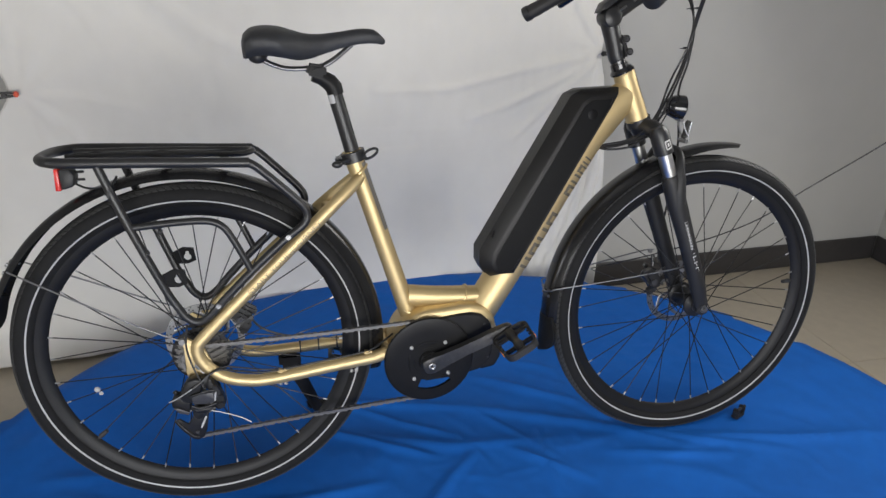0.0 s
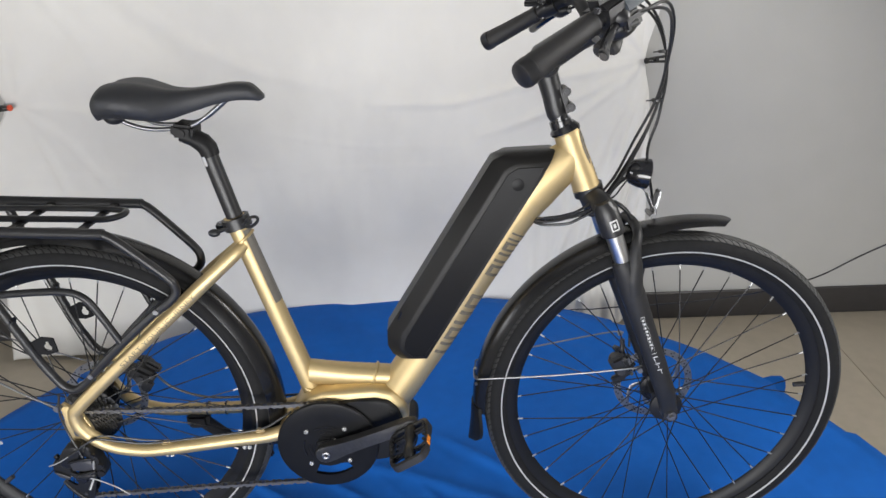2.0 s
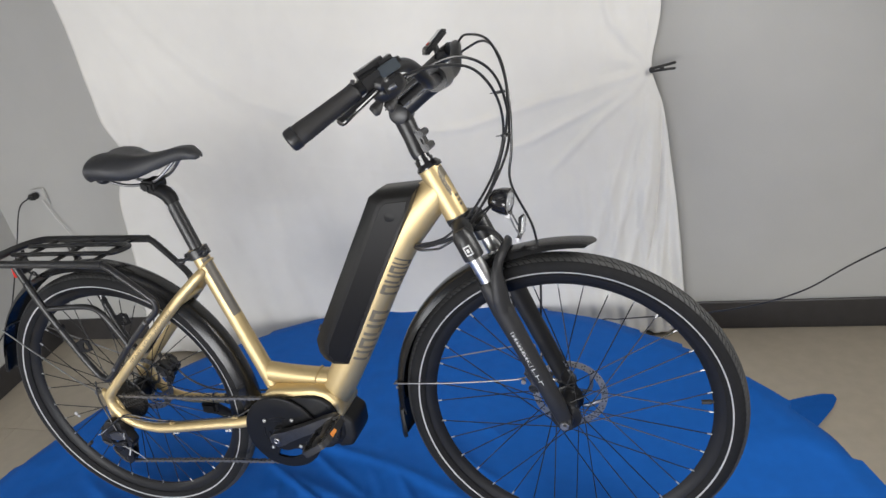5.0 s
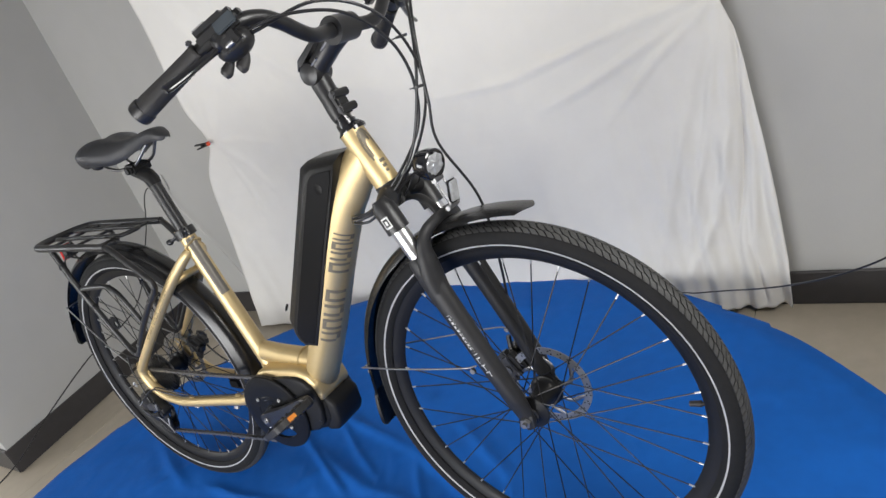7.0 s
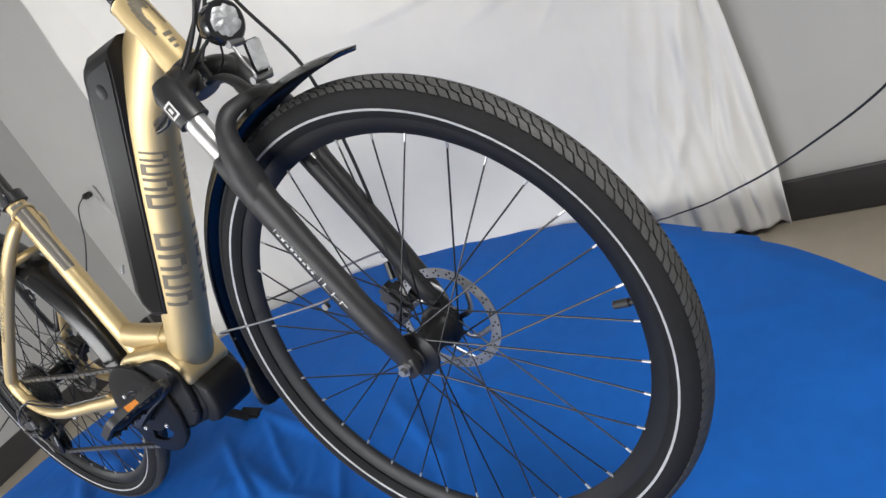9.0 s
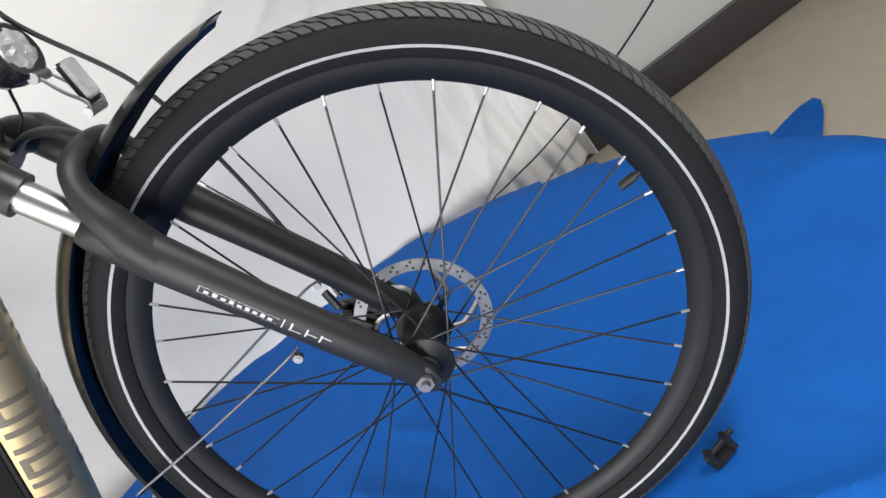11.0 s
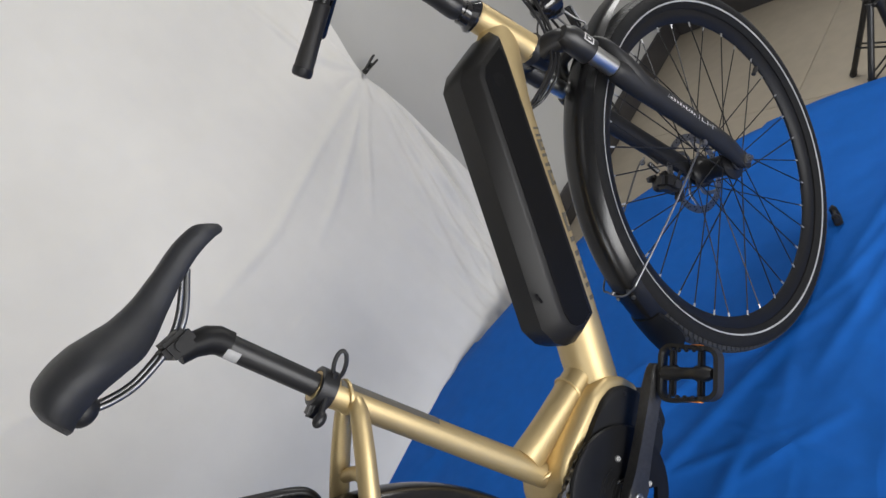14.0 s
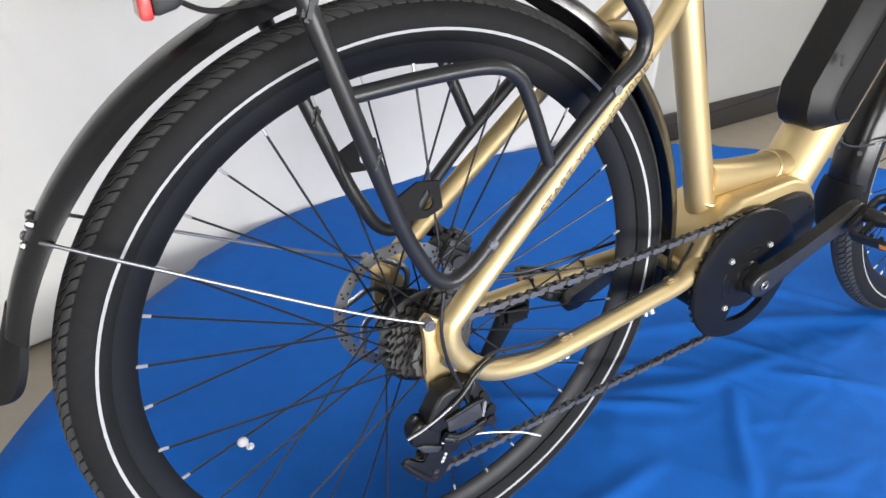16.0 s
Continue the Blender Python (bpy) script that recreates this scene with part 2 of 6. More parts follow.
def bolt_head(bm, at, along, r=0.004, h=0.004):
    a = Vector(at)
    d = Vector(along).normalized()
    rod(bm, a, a + d * h, r, 8)
    rod(bm, a + d * h, a + d * (h + 0.0008), r * 0.6, 6)
    return bm


# ---- room ----
FLOOR = -0.185
TOP = 2.70


def back_y(x):
    return 1.03 + 0.039 * x


def prism(bm, outline, z0, z1, bevel=0.0):
    sub = bmesh.new()
    low = [sub.verts.new((x, y, z0)) for x, y in outline]
    high = [sub.verts.new((x, y, z1)) for x, y in outline]
    n = len(outline)
    sub.faces.new(low)
    sub.faces.new(high[::-1])
    for i in range(n):
        sub.faces.new((low[i], high[i], high[(i + 1) % n], low[(i + 1) % n]))
    if bevel:
        bmesh.ops.bevel(sub, geom=list(sub.edges), offset=bevel, segments=1, affect="EDGES", clamp_overlap=True)
    return join(bm, sub)


XE, XW, YS = 2.88, -3.2, -2.5
bm = prism(bmesh.new(), [(-1.44, back_y(-1.44)), (XE + 0.2, back_y(XE + 0.2)), (XE + 0.2, 1.4), (-1.44, 1.4)], FLOOR, TOP)
tagged(link_mesh("wall_north", bm, WALL, smooth=False), "plain grey-white painted wall behind the hung sheet", "wall", kind="structure")
bm = prism(bmesh.new(), [(-1.283, -0.13), (-1.44, back_y(-1.44)), (-1.44, 1.4), (XW - 0.2, 1.4), (XW - 0.2, -0.13)], FLOOR, TOP)
tagged(link_mesh("wall_west_pier", bm, WALL, smooth=False), "grey-white painted wall with a projecting corner", "wall", kind="structure")
bm = prism(bmesh.new(), [(XE, YS), (XE + 0.2, YS), (XE + 0.2, back_y(XE + 0.2)), (XE, back_y(XE))], FLOOR, TOP)
tagged(link_mesh("wall_east", bm, WALL, smooth=False), "plain grey-white painted side wall", "wall", kind="structure")
# two unseen walls added, each with an opening for its fill lamp
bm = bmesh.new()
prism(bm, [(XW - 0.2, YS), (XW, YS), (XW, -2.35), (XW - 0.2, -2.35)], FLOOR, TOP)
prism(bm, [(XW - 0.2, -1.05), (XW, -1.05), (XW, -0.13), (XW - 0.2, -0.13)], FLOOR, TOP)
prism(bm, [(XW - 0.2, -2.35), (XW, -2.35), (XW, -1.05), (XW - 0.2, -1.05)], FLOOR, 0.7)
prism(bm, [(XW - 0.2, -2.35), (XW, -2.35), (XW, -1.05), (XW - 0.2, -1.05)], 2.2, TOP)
tagged(link_mesh("wall_west", bm, WALL, smooth=False), "plain grey-white wall with an opening, added out of view", "wall", kind="structure")
# added south wall stands close so its fill weakens up the sheet
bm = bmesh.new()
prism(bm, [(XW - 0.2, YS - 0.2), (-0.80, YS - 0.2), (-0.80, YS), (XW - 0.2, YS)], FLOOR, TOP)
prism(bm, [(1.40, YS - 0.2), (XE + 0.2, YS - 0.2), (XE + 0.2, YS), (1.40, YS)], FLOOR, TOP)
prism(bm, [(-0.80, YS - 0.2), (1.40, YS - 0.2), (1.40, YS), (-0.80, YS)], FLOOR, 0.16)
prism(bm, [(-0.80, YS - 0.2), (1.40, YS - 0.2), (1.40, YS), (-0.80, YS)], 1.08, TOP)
tagged(link_mesh("wall_south", bm, WALL, smooth=False), "plain grey-white wall with an opening, added out of view", "wall", kind="structure")
# unseen ceiling, kept grey to hold bounced light off the upper walls
bm = prism(bmesh.new(), [(XW - 0.2, YS - 0.2), (XE + 0.2, YS - 0.2), (XE + 0.2, 1.4), (XW - 0.2, 1.4)], TOP, TOP + 0.15)
tagged(link_mesh("ceiling", bm, CEIL, smooth=False), "plain grey ceiling, added out of view", "ceiling", kind="structure")

# skirting
SK = 0.012
bm = prism(bmesh.new(), [(-1.44 + SK, back_y(-1.44) - SK), (XE - SK, back_y(XE) - SK), (XE - SK, back_y(XE) - 0.0005), (-1.44 + SK, back_y(-1.44) - 0.0005)], FLOOR + 0.003, FLOOR + 0.116, 0.003)
tagged(link_mesh("baseboard_north", bm, BASE, smooth=False), "dark grey-black tiled skirting along the wall", "skirting", kind="structure")
d = Vector((-1.44 + 1.283, back_y(-1.44) + 0.13)).normalized()
nx, ny = d.y * SK, -d.x * SK
bm = prism(bmesh.new(), [(-1.283 + 0.0005, -0.13), (-1.283 + nx, -0.13 + ny - SK), (-1.44 + nx, back_y(-1.44) + ny - SK * 2), (-1.44 + 0.0005, back_y(-1.44) - SK * 2)], FLOOR + 0.003, FLOOR + 0.116, 0.003)
tagged(link_mesh("baseboard_west_pier", bm, BASE, smooth=False), "dark grey-black tiled skirting round the corner", "skirting", kind="structure")
bm = prism(bmesh.new(), [(XW, -0.13 - SK), (-1.283 + SK * 0.5, -0.13 - SK), (-1.283, -0.1305), (XW, -0.1305)], FLOOR + 0.003, FLOOR + 0.116, 0.003)
tagged(link_mesh("baseboard_corner", bm, BASE, smooth=False), "dark grey-black tiled skirting", "skirting", kind="structure")
bm = prism(bmesh.new(), [(XE - SK, YS), (XE - 0.0005, YS), (XE - 0.0005, back_y(XE)), (XE - SK, back_y(XE) - SK)], FLOOR + 0.003, FLOOR + 0.116, 0.003)
tagged(link_mesh("baseboard_east", bm, BASE, smooth=False), "dark grey-black tiled skirting", "skirting", kind="structure")

# the hung white sheet


def fold_height(px, pz, line, width, height):
    """Height of a soft fold along a bent line, tapering at both ends."""
    best, where, total = 9.0, 0.0, 0.0
    for a, b in zip(line[:-1], line[1:]):
        total += math.hypot(b[0] - a[0], b[1] - a[1])
    run = 0.0
    for a, b in zip(line[:-1], line[1:]):
        dx, dz = b[0] - a[0], b[1] - a[1]
        n = math.hypot(dx, dz)
        f = max(0.0, min(1.0, ((px - a[0]) * dx + (pz - a[1]) * dz) / (n * n)))
        d = math.hypot(px - a[0] - f * dx, pz - a[1] - f * dz)
        if d < best:
            best, where = d, (run + f * n) / total
        run += n
    return height * math.exp(-((best / width) ** 2)) * math.sin(math.pi * min(1.0, max(0.0, 0.03 + 0.94 * where))) ** 0.6


FOLDS = [
    ([(-0.36, 1.30), (-0.29, 1.15), (-0.15, 0.98), (-0.01, 0.87), (0.19, 0.78), (0.40, 0.74)], 0.022, -0.0072),
    ([(-0.40, 1.26), (-0.33, 1.12), (-0.20, 0.95), (-0.06, 0.83), (0.10, 0.75)], 0.030, 0.0072),
    ([(-0.47, 1.25), (-0.42, 1.12), (-0.36, 0.98), (-0.28, 0.84)], 0.018, -0.0054),
    ([(1.29, 0.79), (1.17, 0.77), (0.98, 0.74), (0.74, 0.69), (0.48, 0.69)], 0.014, -0.0096),
    ([(1.29, 0.77), (1.16, 0.71), (0.94, 0.62), (0.80, 0.58)], 0.014, -0.0096),
    ([(1.29, 0.76), (1.14, 0.65), (0.98, 0.50)], 0.012, -0.0108),
    ([(1.338, 0.70), (1.327, 0.46), (1.305, 0.27), (1.283, 0.16), (1.262, 0.04)], 0.0075, 0.020),
    ([(1.330, 0.66), (1.335, 0.49), (1.341, 0.36), (1.330, 0.22), (1.310, 0.07), (1.302, -0.06)], 0.012, -0.017),
    ([(1.300, 0.05), (1.306, -0.04), (1.320, -0.14)], 0.008, 0.016),
    ([(1.316, 0.70), (1.293, 0.44), (1.255, 0.28), (1.223, 0.16), (1.160, 0.04), (1.108, -0.05)], 0.014, -0.014),
    ([(1.300, 0.74), (1.246, 0.63), (1.190, 0.47), (1.111, 0.24), (1.04, 0.0)], 0.016, -0.010),
    ([(1.305, 0.73), (1.282, 0.62), (1.232, 0.41), (1.163, 0.18), (1.12, 0.05)], 0.011, -0.010),
    ([(1.29, 0.82), (1.20, 0.95), (1.16, 1.15)], 0.014, -0.0096),
    ([(-0.50, 0.72), (-0.38, 0.70), (-0.22, 0.66)], 0.012, -0.0042),
    ([(-0.51, 0.70), (-0.42, 0.60), (-0.34, 0.46)], 0.012, -0.0048),
    ([(-0.52, 0.69), (-0.48, 0.52), (-0.45, 0.34)], 0.010, -0.0048),
    ([(0.15, 1.10), (0.45, 0.98), (0.80, 0.97), (1.10, 1.08)], 0.035, -0.0048),
    ([(0.10, 0.62), (0.45, 0.56), (0.85, 0.55)], 0.006, -0.0015),
]


def sheet_point(u, v):
    """u from the sheet's left edge to its right, v from top to bottom."""
    z = 2.35 - v * 2.51
    left = float(np.interp(z, (-0.16, 0.0, 0.265, 0.58, 0.80, 0.95, 1.2, 2.35), (-0.795, -0.762, -0.706, -0.655, -0.612, -0.592, -0.590, -0.640)))
    right = float(np.interp(z, (-0.16, 0.0, 0.2, 0.38, 0.52, 0.63, 0.9, 2.35), (1.386, 1.390, 1.382, 1.370, 1.356, 1.348, 1.342, 1.371)))
    left += 0.065 * math.exp(-(((z - 0.72) / 0.09) ** 2))
    right -= 0.034 * math.exp(-(((z - 0.797) / 0.10) ** 2))
    x = left + (right - left) * u
    y = 0.852 + (x + 0.57) * 0.086
    y += 0.035 * math.sin(u * 7.0 + 0.5) * (0.4 + 0.6 * v) * 0.5
    # upright folds that grow towards the floor and at the right-hand hem
    low = max(0.0, min(1.0, (0.6 - z) / 0.7))
    edge = max(0.0, (u - 0.78) / 0.22)
    y += low * (0.016 * noise.noise((x * 6.5 + z * 0.6, z * 0.7, 2.0)) + 0.006 * noise.noise((x * 17 + z, z * 1.2, 8.0)))
    y += edge * (0.10 + 0.90 * low) * (0.014 * math.sin(x * 62 + z * 2.2 + 2 * noise.noise((x * 2, z * 1.5, 4))) + 0.007 * math.sin(x * 131 + z * 5))
    # creases that run out from the two clips
    for cx, cz, s in ((1.305, 0.795, -1), (-0.53, 0.72, 1)):
        dx, dz = (x - cx) * s, z - cz
        if dx > 0.005:
            a = math.atan2(dz, dx)
            r = math.hypot(dx, dz)
            y += 0.0036 * math.exp(-r / 0.24) * min(1.0, r / 0.08) * math.sin(a * 9 + 1)
    for line, width, height in FOLDS:
        y += 0.85 * fold_height(x, z, line, width, height)
    # slack diagonal drape
    y += 0.006 * math.sin((z * 1.3 + x * 0.9) * 6.5 + 2 * noise.noise((x, z, 0))) * (0.6 if z > 0.5 else 0.3)
    y += 0.012 * noise.noise((x * 3, z * 2, 3.1)) + 0.0055 * noise.noise((x * 9, z * 5, 7.7)) + 0.0012 * noise.noise((x * 26, z * 12, 1.3))
    return Vector((x, y, z))


bm = bmesh.new()
NV = 300
cols = [0.8 * i / 170 for i in range(170)] + [0.8 + 0.2 * i / 130 for i in range(131)]
NU = len(cols) - 1
g = [[bm.verts.new(sheet_point(u, j / NV)) for j in range(NV + 1)] for u in cols]
for i in range(NU):
    for j in range(NV):
        bm.faces.new((g[i][j], g[i + 1][j], g[i + 1][j + 1], g[i][j + 1]))
sheet = tagged(link_mesh("backdrop_sheet", bm, SHEET), "creased white cotton sheet hung against the wall by clips", "sheet")
sol = sheet.modifiers.new("thickness", "SOLIDIFY")
sol.thickness = 0.0015

# spring clips that hold the sheet


def clip(at, tip_mat, yaw, pitch=0):
    root = new("clip")
    root.matrix_basis = pose(*at, 0, pitch, yaw)
    bm_ = bmesh.new()
    box(bm_, (0.035, 0, 0.006), (0.075, 0.012, 0.006), 0.002, pose(0, 0, 0, 0, -4, 0))
    part("jaw", bm_, CLIP_BLACK, root)
    bm_ = bmesh.new()
    box(bm_, (0.035, 0, -0.006), (0.07, 0.012, 0.006), 0.002, pose(0, 0, 0, 0, 4, 0))
    part("jaw", bm_, CLIP_BLACK, root)
    bm_ = bmesh.new()
    rod(bm_, (0.03, -0.009, 0), (0.03, 0.009, 0), 0.006, 12)
    part("spring", bm_, CLIP_BLACK, root)
    bm_ = bmesh.new()
    box(bm_, (0.0, 0, 0), (0.012, 0.016, 0.016), 0.003)
    part("jaw_tip", bm_, tip_mat, root)
    return root


tagged(clip((1.309, 1.006, 0.792), CLIP_BLACK, 10, -3), "black plastic spring clip gripping the sheet's edge", "clip", "sheet clips")
tagged(clip((-0.532, 0.838, 0.72), CLIP_ORANGE, 186, 3), "black spring clip with an orange tip gripping the sheet's edge", "clip", "sheet clips")
# wall socket with a plug, a black and a white lead
SX, SZ = -1.19, 0.55
root = new("wall_socket")
bm = box(bmesh.new(), (SX, back_y(SX) - 0.005, SZ), (0.078, 0.007, 0.078), 0.003)
part("plate", bm, WALL, root)
bm = box(bmesh.new(), (SX - 0.008, back_y(SX) - 0.028, SZ + 0.012), (0.034, 0.036, 0.026), 0.006)
part("plug", bm, CLIP_BLACK, root, "black plug")
tagged(root, "white wall socket with a black plug pushed in", "socket")
bm = tube([(SX - 0.02, back_y(SX) - 0.045, SZ + 0.012), (SX - 0.07, back_y(SX) - 0.07, SZ - 0.03), (SX - 0.12, 0.85, SZ - 0.2), (-1.24, 0.6, 0.12), (-1.22, 0.3, 0.06), (-1.20, 0.05, -0.02), (-1.2, -0.2, -0.12), (-1.3, -0.5, FLOOR + 0.006)], 0.0028, 8, 8)
tagged(link_mesh("power_cable", bm, CABLE), "thin black power lead hanging from the socket", "cable")
bm = tube([(SX + 0.02, back_y(SX) - 0.02, SZ - 0.01), (SX + 0.05, back_y(SX) - 0.02, SZ - 0.1), (SX + 0.12, 0.96, SZ - 0.22), (SX + 0.24, 0.95, 0.16), (SX + 0.36, 0.93, -0.02), (SX + 0.55, 0.93, -0.1), (SX + 0.7, 0.93, FLOOR + 0.005)], 0.0022, 8, 8)
tagged(link_mesh("power_cable", bm, WHITE_CABLE), "thin white lead hanging from the socket", "cable")
bm = tube([(0.95, 0.99, FLOOR + 0.01), (1.10, 0.90, -0.03), (1.18, 0.83, 0.024), (1.28, 0.78, 0.066), (1.36, 0.69, 0.13), (1.45, 0.60, 0.2), (1.55, 0.50, 0.288), (1.64, 0.44, 0.365), (1.73, 0.4, 0.46), (1.90, 0.3, 0.645), (2.00, 0.16, 0.86), (2.052, 0.032, 1.1)], 0.0020, 8, 8)
tagged(link_mesh("lamp_cable", bm, CABLE), "slack black cable running up to the light stand", "cable")

# light stand
root = new("light_stand")
CX, CY, ZC, ZH = 2.05, 0.02, 0.100, -0.054
bm = bmesh.new()
rod(bm, (CX, CY, ZH), (CX, CY, 0.5), 0.012, 14)
rod(bm, (CX, CY, 0.5), (CX, CY, 1.35), 0.009, 12)
part("column", bm, BLACK_SATIN, root)
bm = lathe(bmesh.new(), [(0.012, ZC - 0.020), (0.019, ZC - 0.018), (0.020, ZC + 0.014), (0.016, ZC + 0.020), (0.012, ZC + 0.020)], (CX, CY, 0), 18, axis="z")
collar = part("collar", bm, BLACK_SATIN, root)
bm = lathe(bmesh.new(), [(0.0, ZH - 0.016), (0.015, ZH - 0.014), (0.017, ZH - 0.004), (0.017, ZH + 0.010), (0.012, ZH + 0.013)], (CX, CY, 0), 18, closed=False, axis="z")
hub = part("spreader_hub", bm, BLACK_SATIN, root)
for az in (62, 162, 305):
    c, s = math.cos(radians(az)), math.sin(radians(az))
    at = lambda r, z, side=0.0: Vector((CX + r * c - side * s, CY + r * s + side * c, z))
    top, foot = at(0.034, ZC + 0.002), at(0.205, FLOOR + 0.010)
    for side in (-0.009, 0.009):
        part("pivot_lug", rod(bmesh.new(), at(0.014, ZC, side), at(0.040, ZC + 0.002, side), 0.0045, 8), BLACK_SATIN, collar)
        part("pivot_lug", rod(bmesh.new(), at(0.012, ZH - 0.002, side), at(0.026, ZH - 0.004, side), 0.0035, 8), BLACK_SATIN, hub)
    bm = rod(bmesh.new(), at(0.034, ZC + 0.002, -0.014), at(0.034, ZC + 0.002, 0.014), 0.0028, 8)
    part("pivot_rivet", bm, STEEL, collar, "bright rivet")
    leg = part("leg", rod(bmesh.new(), top, foot, 0.0085, 12), BLACK_SATIN, root)
    bm = rod(bmesh.new(), foot + (foot - top).normalized() * -0.012, foot + (foot - top).normalized() * 0.006, 0.0105, 12)
    part("rubber_foot", bm, GRIP, leg)
    joint = top.lerp(foot, 0.60)
    for side in (-0.010, 0.010):
        q = at(0.0, 0.0, side) - Vector((CX, CY, 0))
        part("brace", rod(bmesh.new(), at(0.022, ZH - 0.004, side), joint + q, 0.0028, 8), BLACK_SATIN, leg)
    part("brace_rivet", rod(bmesh.new(), at(0.024, ZH - 0.004, -0.013), at(0.024, ZH - 0.004, 0.013), 0.0026, 8), STEEL, hub, "bright rivet")
tagged(root, "folding black metal light stand on three legs", "light stand")

# ---- round platform with the blue cloth ----
PCX, PCY, PR = 0.578, -0.265, 1.252
bm = lathe(bmesh.new(), [(0.0, FLOOR + 0.004), (1.21, FLOOR + 0.004), (1.215, -0.03), (1.19, -0.012), (0.0, -0.012)], (PCX, PCY, 0), 96, closed=False, axis="z")
tagged(link_mesh("round_platform", bm, GROUT), "low round turntable hidden beneath the blue cloth", "platform")


rnd = random.Random(11)
# long creases across the cloth, then many short ones
WRINKLES = [
    ([(0.56, 0.16), (0.78, 0.07), (0.98, -0.02), (1.12, -0.12)], 0.017, 0.013),
    ([(1.08, -0.06), (1.36, -0.13), (1.64, -0.17)], 0.013, 0.012),
    ([(0.67, 0.27), (0.80, 0.18), (0.92, 0.10)], 0.015, 0.013),
    ([(0.90, -0.09), (1.05, -0.13), (1.20, -0.16)], 0.014, 0.009),
    ([(0.80, 0.33), (0.86, 0.29), (0.91, 0.25)], 0.012, 0.008),
    ([(0.30, 0.09), (0.54, 0.00), (0.80, -0.02)], 0.017, 0.010),
    ([(0.18, 0.25), (0.42, 0.19), (0.65, 0.13)], 0.014, 0.010),
    ([(0.02, -0.10), (0.20, -0.11), (0.37, -0.09)], 0.016, 0.010),
    ([(0.20, 0.14), (0.34, 0.06), (0.50, -0.03)], 0.012, 0.011),
    ([(-0.34, 0.01), (-0.20, -0.06), (-0.05, -0.12)], 0.016, 0.010),
    ([(0.27, 0.23), (0.45, 0.10), (0.62, 0.00)], 0.010, 0.008),
    ([(-0.40, 0.06), (-0.20, 0.05), (-0.08, 0.02)], 0.016, 0.008),
    ([(1.34, -0.17), (1.14, -0.09), (0.95, 0.02)], 0.014, 0.011),
    ([(0.60, -0.02), (0.52, -0.10), (0.42, -0.22)], 0.014, 0.011),
    ([(0.66, -0.02), (0.74, -0.09), (0.83, -0.17)], 0.012, 0.010),
    ([(0.55, 0.06), (0.58, 0.00), (0.61, -0.06)], 0.011, 0.007),
    ([(0.88, 0.15), (0.96, 0.02), (1.05, -0.10)], 0.011, 0.008),
    ([(0.77, 0.03), (0.75, -0.08), (0.74, -0.20)], 0.010, 0.007),
    ([(0.63, 0.12), (0.72, 0.00), (0.80, -0.12)], 0.011, 0.008),
]
for k in range(70):
    wx, wy = rnd.uniform(-0.40, 1.55), rnd.uniform(-0.45, 0.32)
    if k % 3 == 0:
        wx, wy = rnd.uniform(0.3, 0.9), rnd.uniform(-0.25, 0.25)
    turn = rnd.gauss(-0.5, 0.7)
    size, bend = rnd.uniform(0.03, 0.13), rnd.uniform(-0.02, 0.02)
    ux, uy = math.cos(turn), math.sin(turn)
    WRINKLES.append(([(wx - ux * size, wy - uy * size), (wx - uy * bend, wy + ux * bend), (wx + ux * size, wy + uy * size)], rnd.uniform(0.008, 0.014), rnd.uniform(0.0011, 0.0034)))


def cloth_point(rr, a):
    """rr: metres from the middle along the cloth."""
    ca, sa = math.cos(a), math.sin(a)
    wob = 0.012 * math.sin(3 * a + 0.5) + 0.01 * noise.noise((ca * 2, sa * 2, 5.0)) + 0.004 * noise.noise((ca * 7, sa * 7, 1.0))
    wob += 0.014 * math.exp(-(((a - 0.62) / 0.45) ** 2))
    edge = PR + wob
    if rr <= edge:
        x, y = PCX + rr * ca, PCY + rr * sa
        calm = min(1.0, abs(y + 0.01) / 0.16) if -0.5 < x < 1.6 else 1.0
        near = 0.35 + 0.65 * max(0.0, min(1.0, (0.25 - y) / 0.5))
        n1 = noise.noise((x * 2.3 + 0.4 * y, y * 3.1, 0.3))
        ridge = (1 - abs(noise.noise((x * 3.0 - y * 1.1, y * 2.2 + x * 0.9, 2.2)))) ** 7
        ridge2 = (1 - abs(noise.noise((x * 1.4 + y * 2.3, y * 1.2 - x * 1.6, 6.1)))) ** 9
        z = 0.004 + calm * near * (0.004 * ridge + 0.0045 * ridge2 + 0.003 * n1) + 0.0021 * noise.noise((x * 13, y * 11, 1.7)) + 0.0009 * noise.noise((x * 31 + y * 9, y * 24, 4.4))
        if y < 0.45:
            soft = max(0.0, min(1.0, (edge - rr) / 0.12))
            for cx in (0.011, 1.126):
                soft *= 1 - math.exp(-(((x - cx) / 0.10) ** 2) - (((y + 0.033) / 0.038) ** 2))
            top = 0.0
            for line, width, height in WRINKLES:
                mx, my = line[len(line) // 2]
                if abs(x - mx) < 0.45 and abs(y - my) < 0.32:
                    top = max(top, fold_height(x, y, line, width, height))
            z += 0.8 * soft * top
        drop = max(0.0, (rr - edge + 0.05) / 0.05)
        z -= 0.014 * drop * drop
        return Vector((x, y, z))
    over = rr - edge
    fold = 0.5 + 0.5 * math.sin(a * 31 + 3 * noise.noise((ca * 3, sa * 3, 9.0)))
    out = edge + 0.02 + 0.03 * fold * min(1.0, over / 0.12)
    z = -0.010 - over * 0.97
    if z < FLOOR + 0.004:
        out += (FLOOR + 0.004 - z)
        z = FLOOR + 0.004 + 0.006 * fold
    return Vector((PCX + out * ca, PCY + out * sa, z))


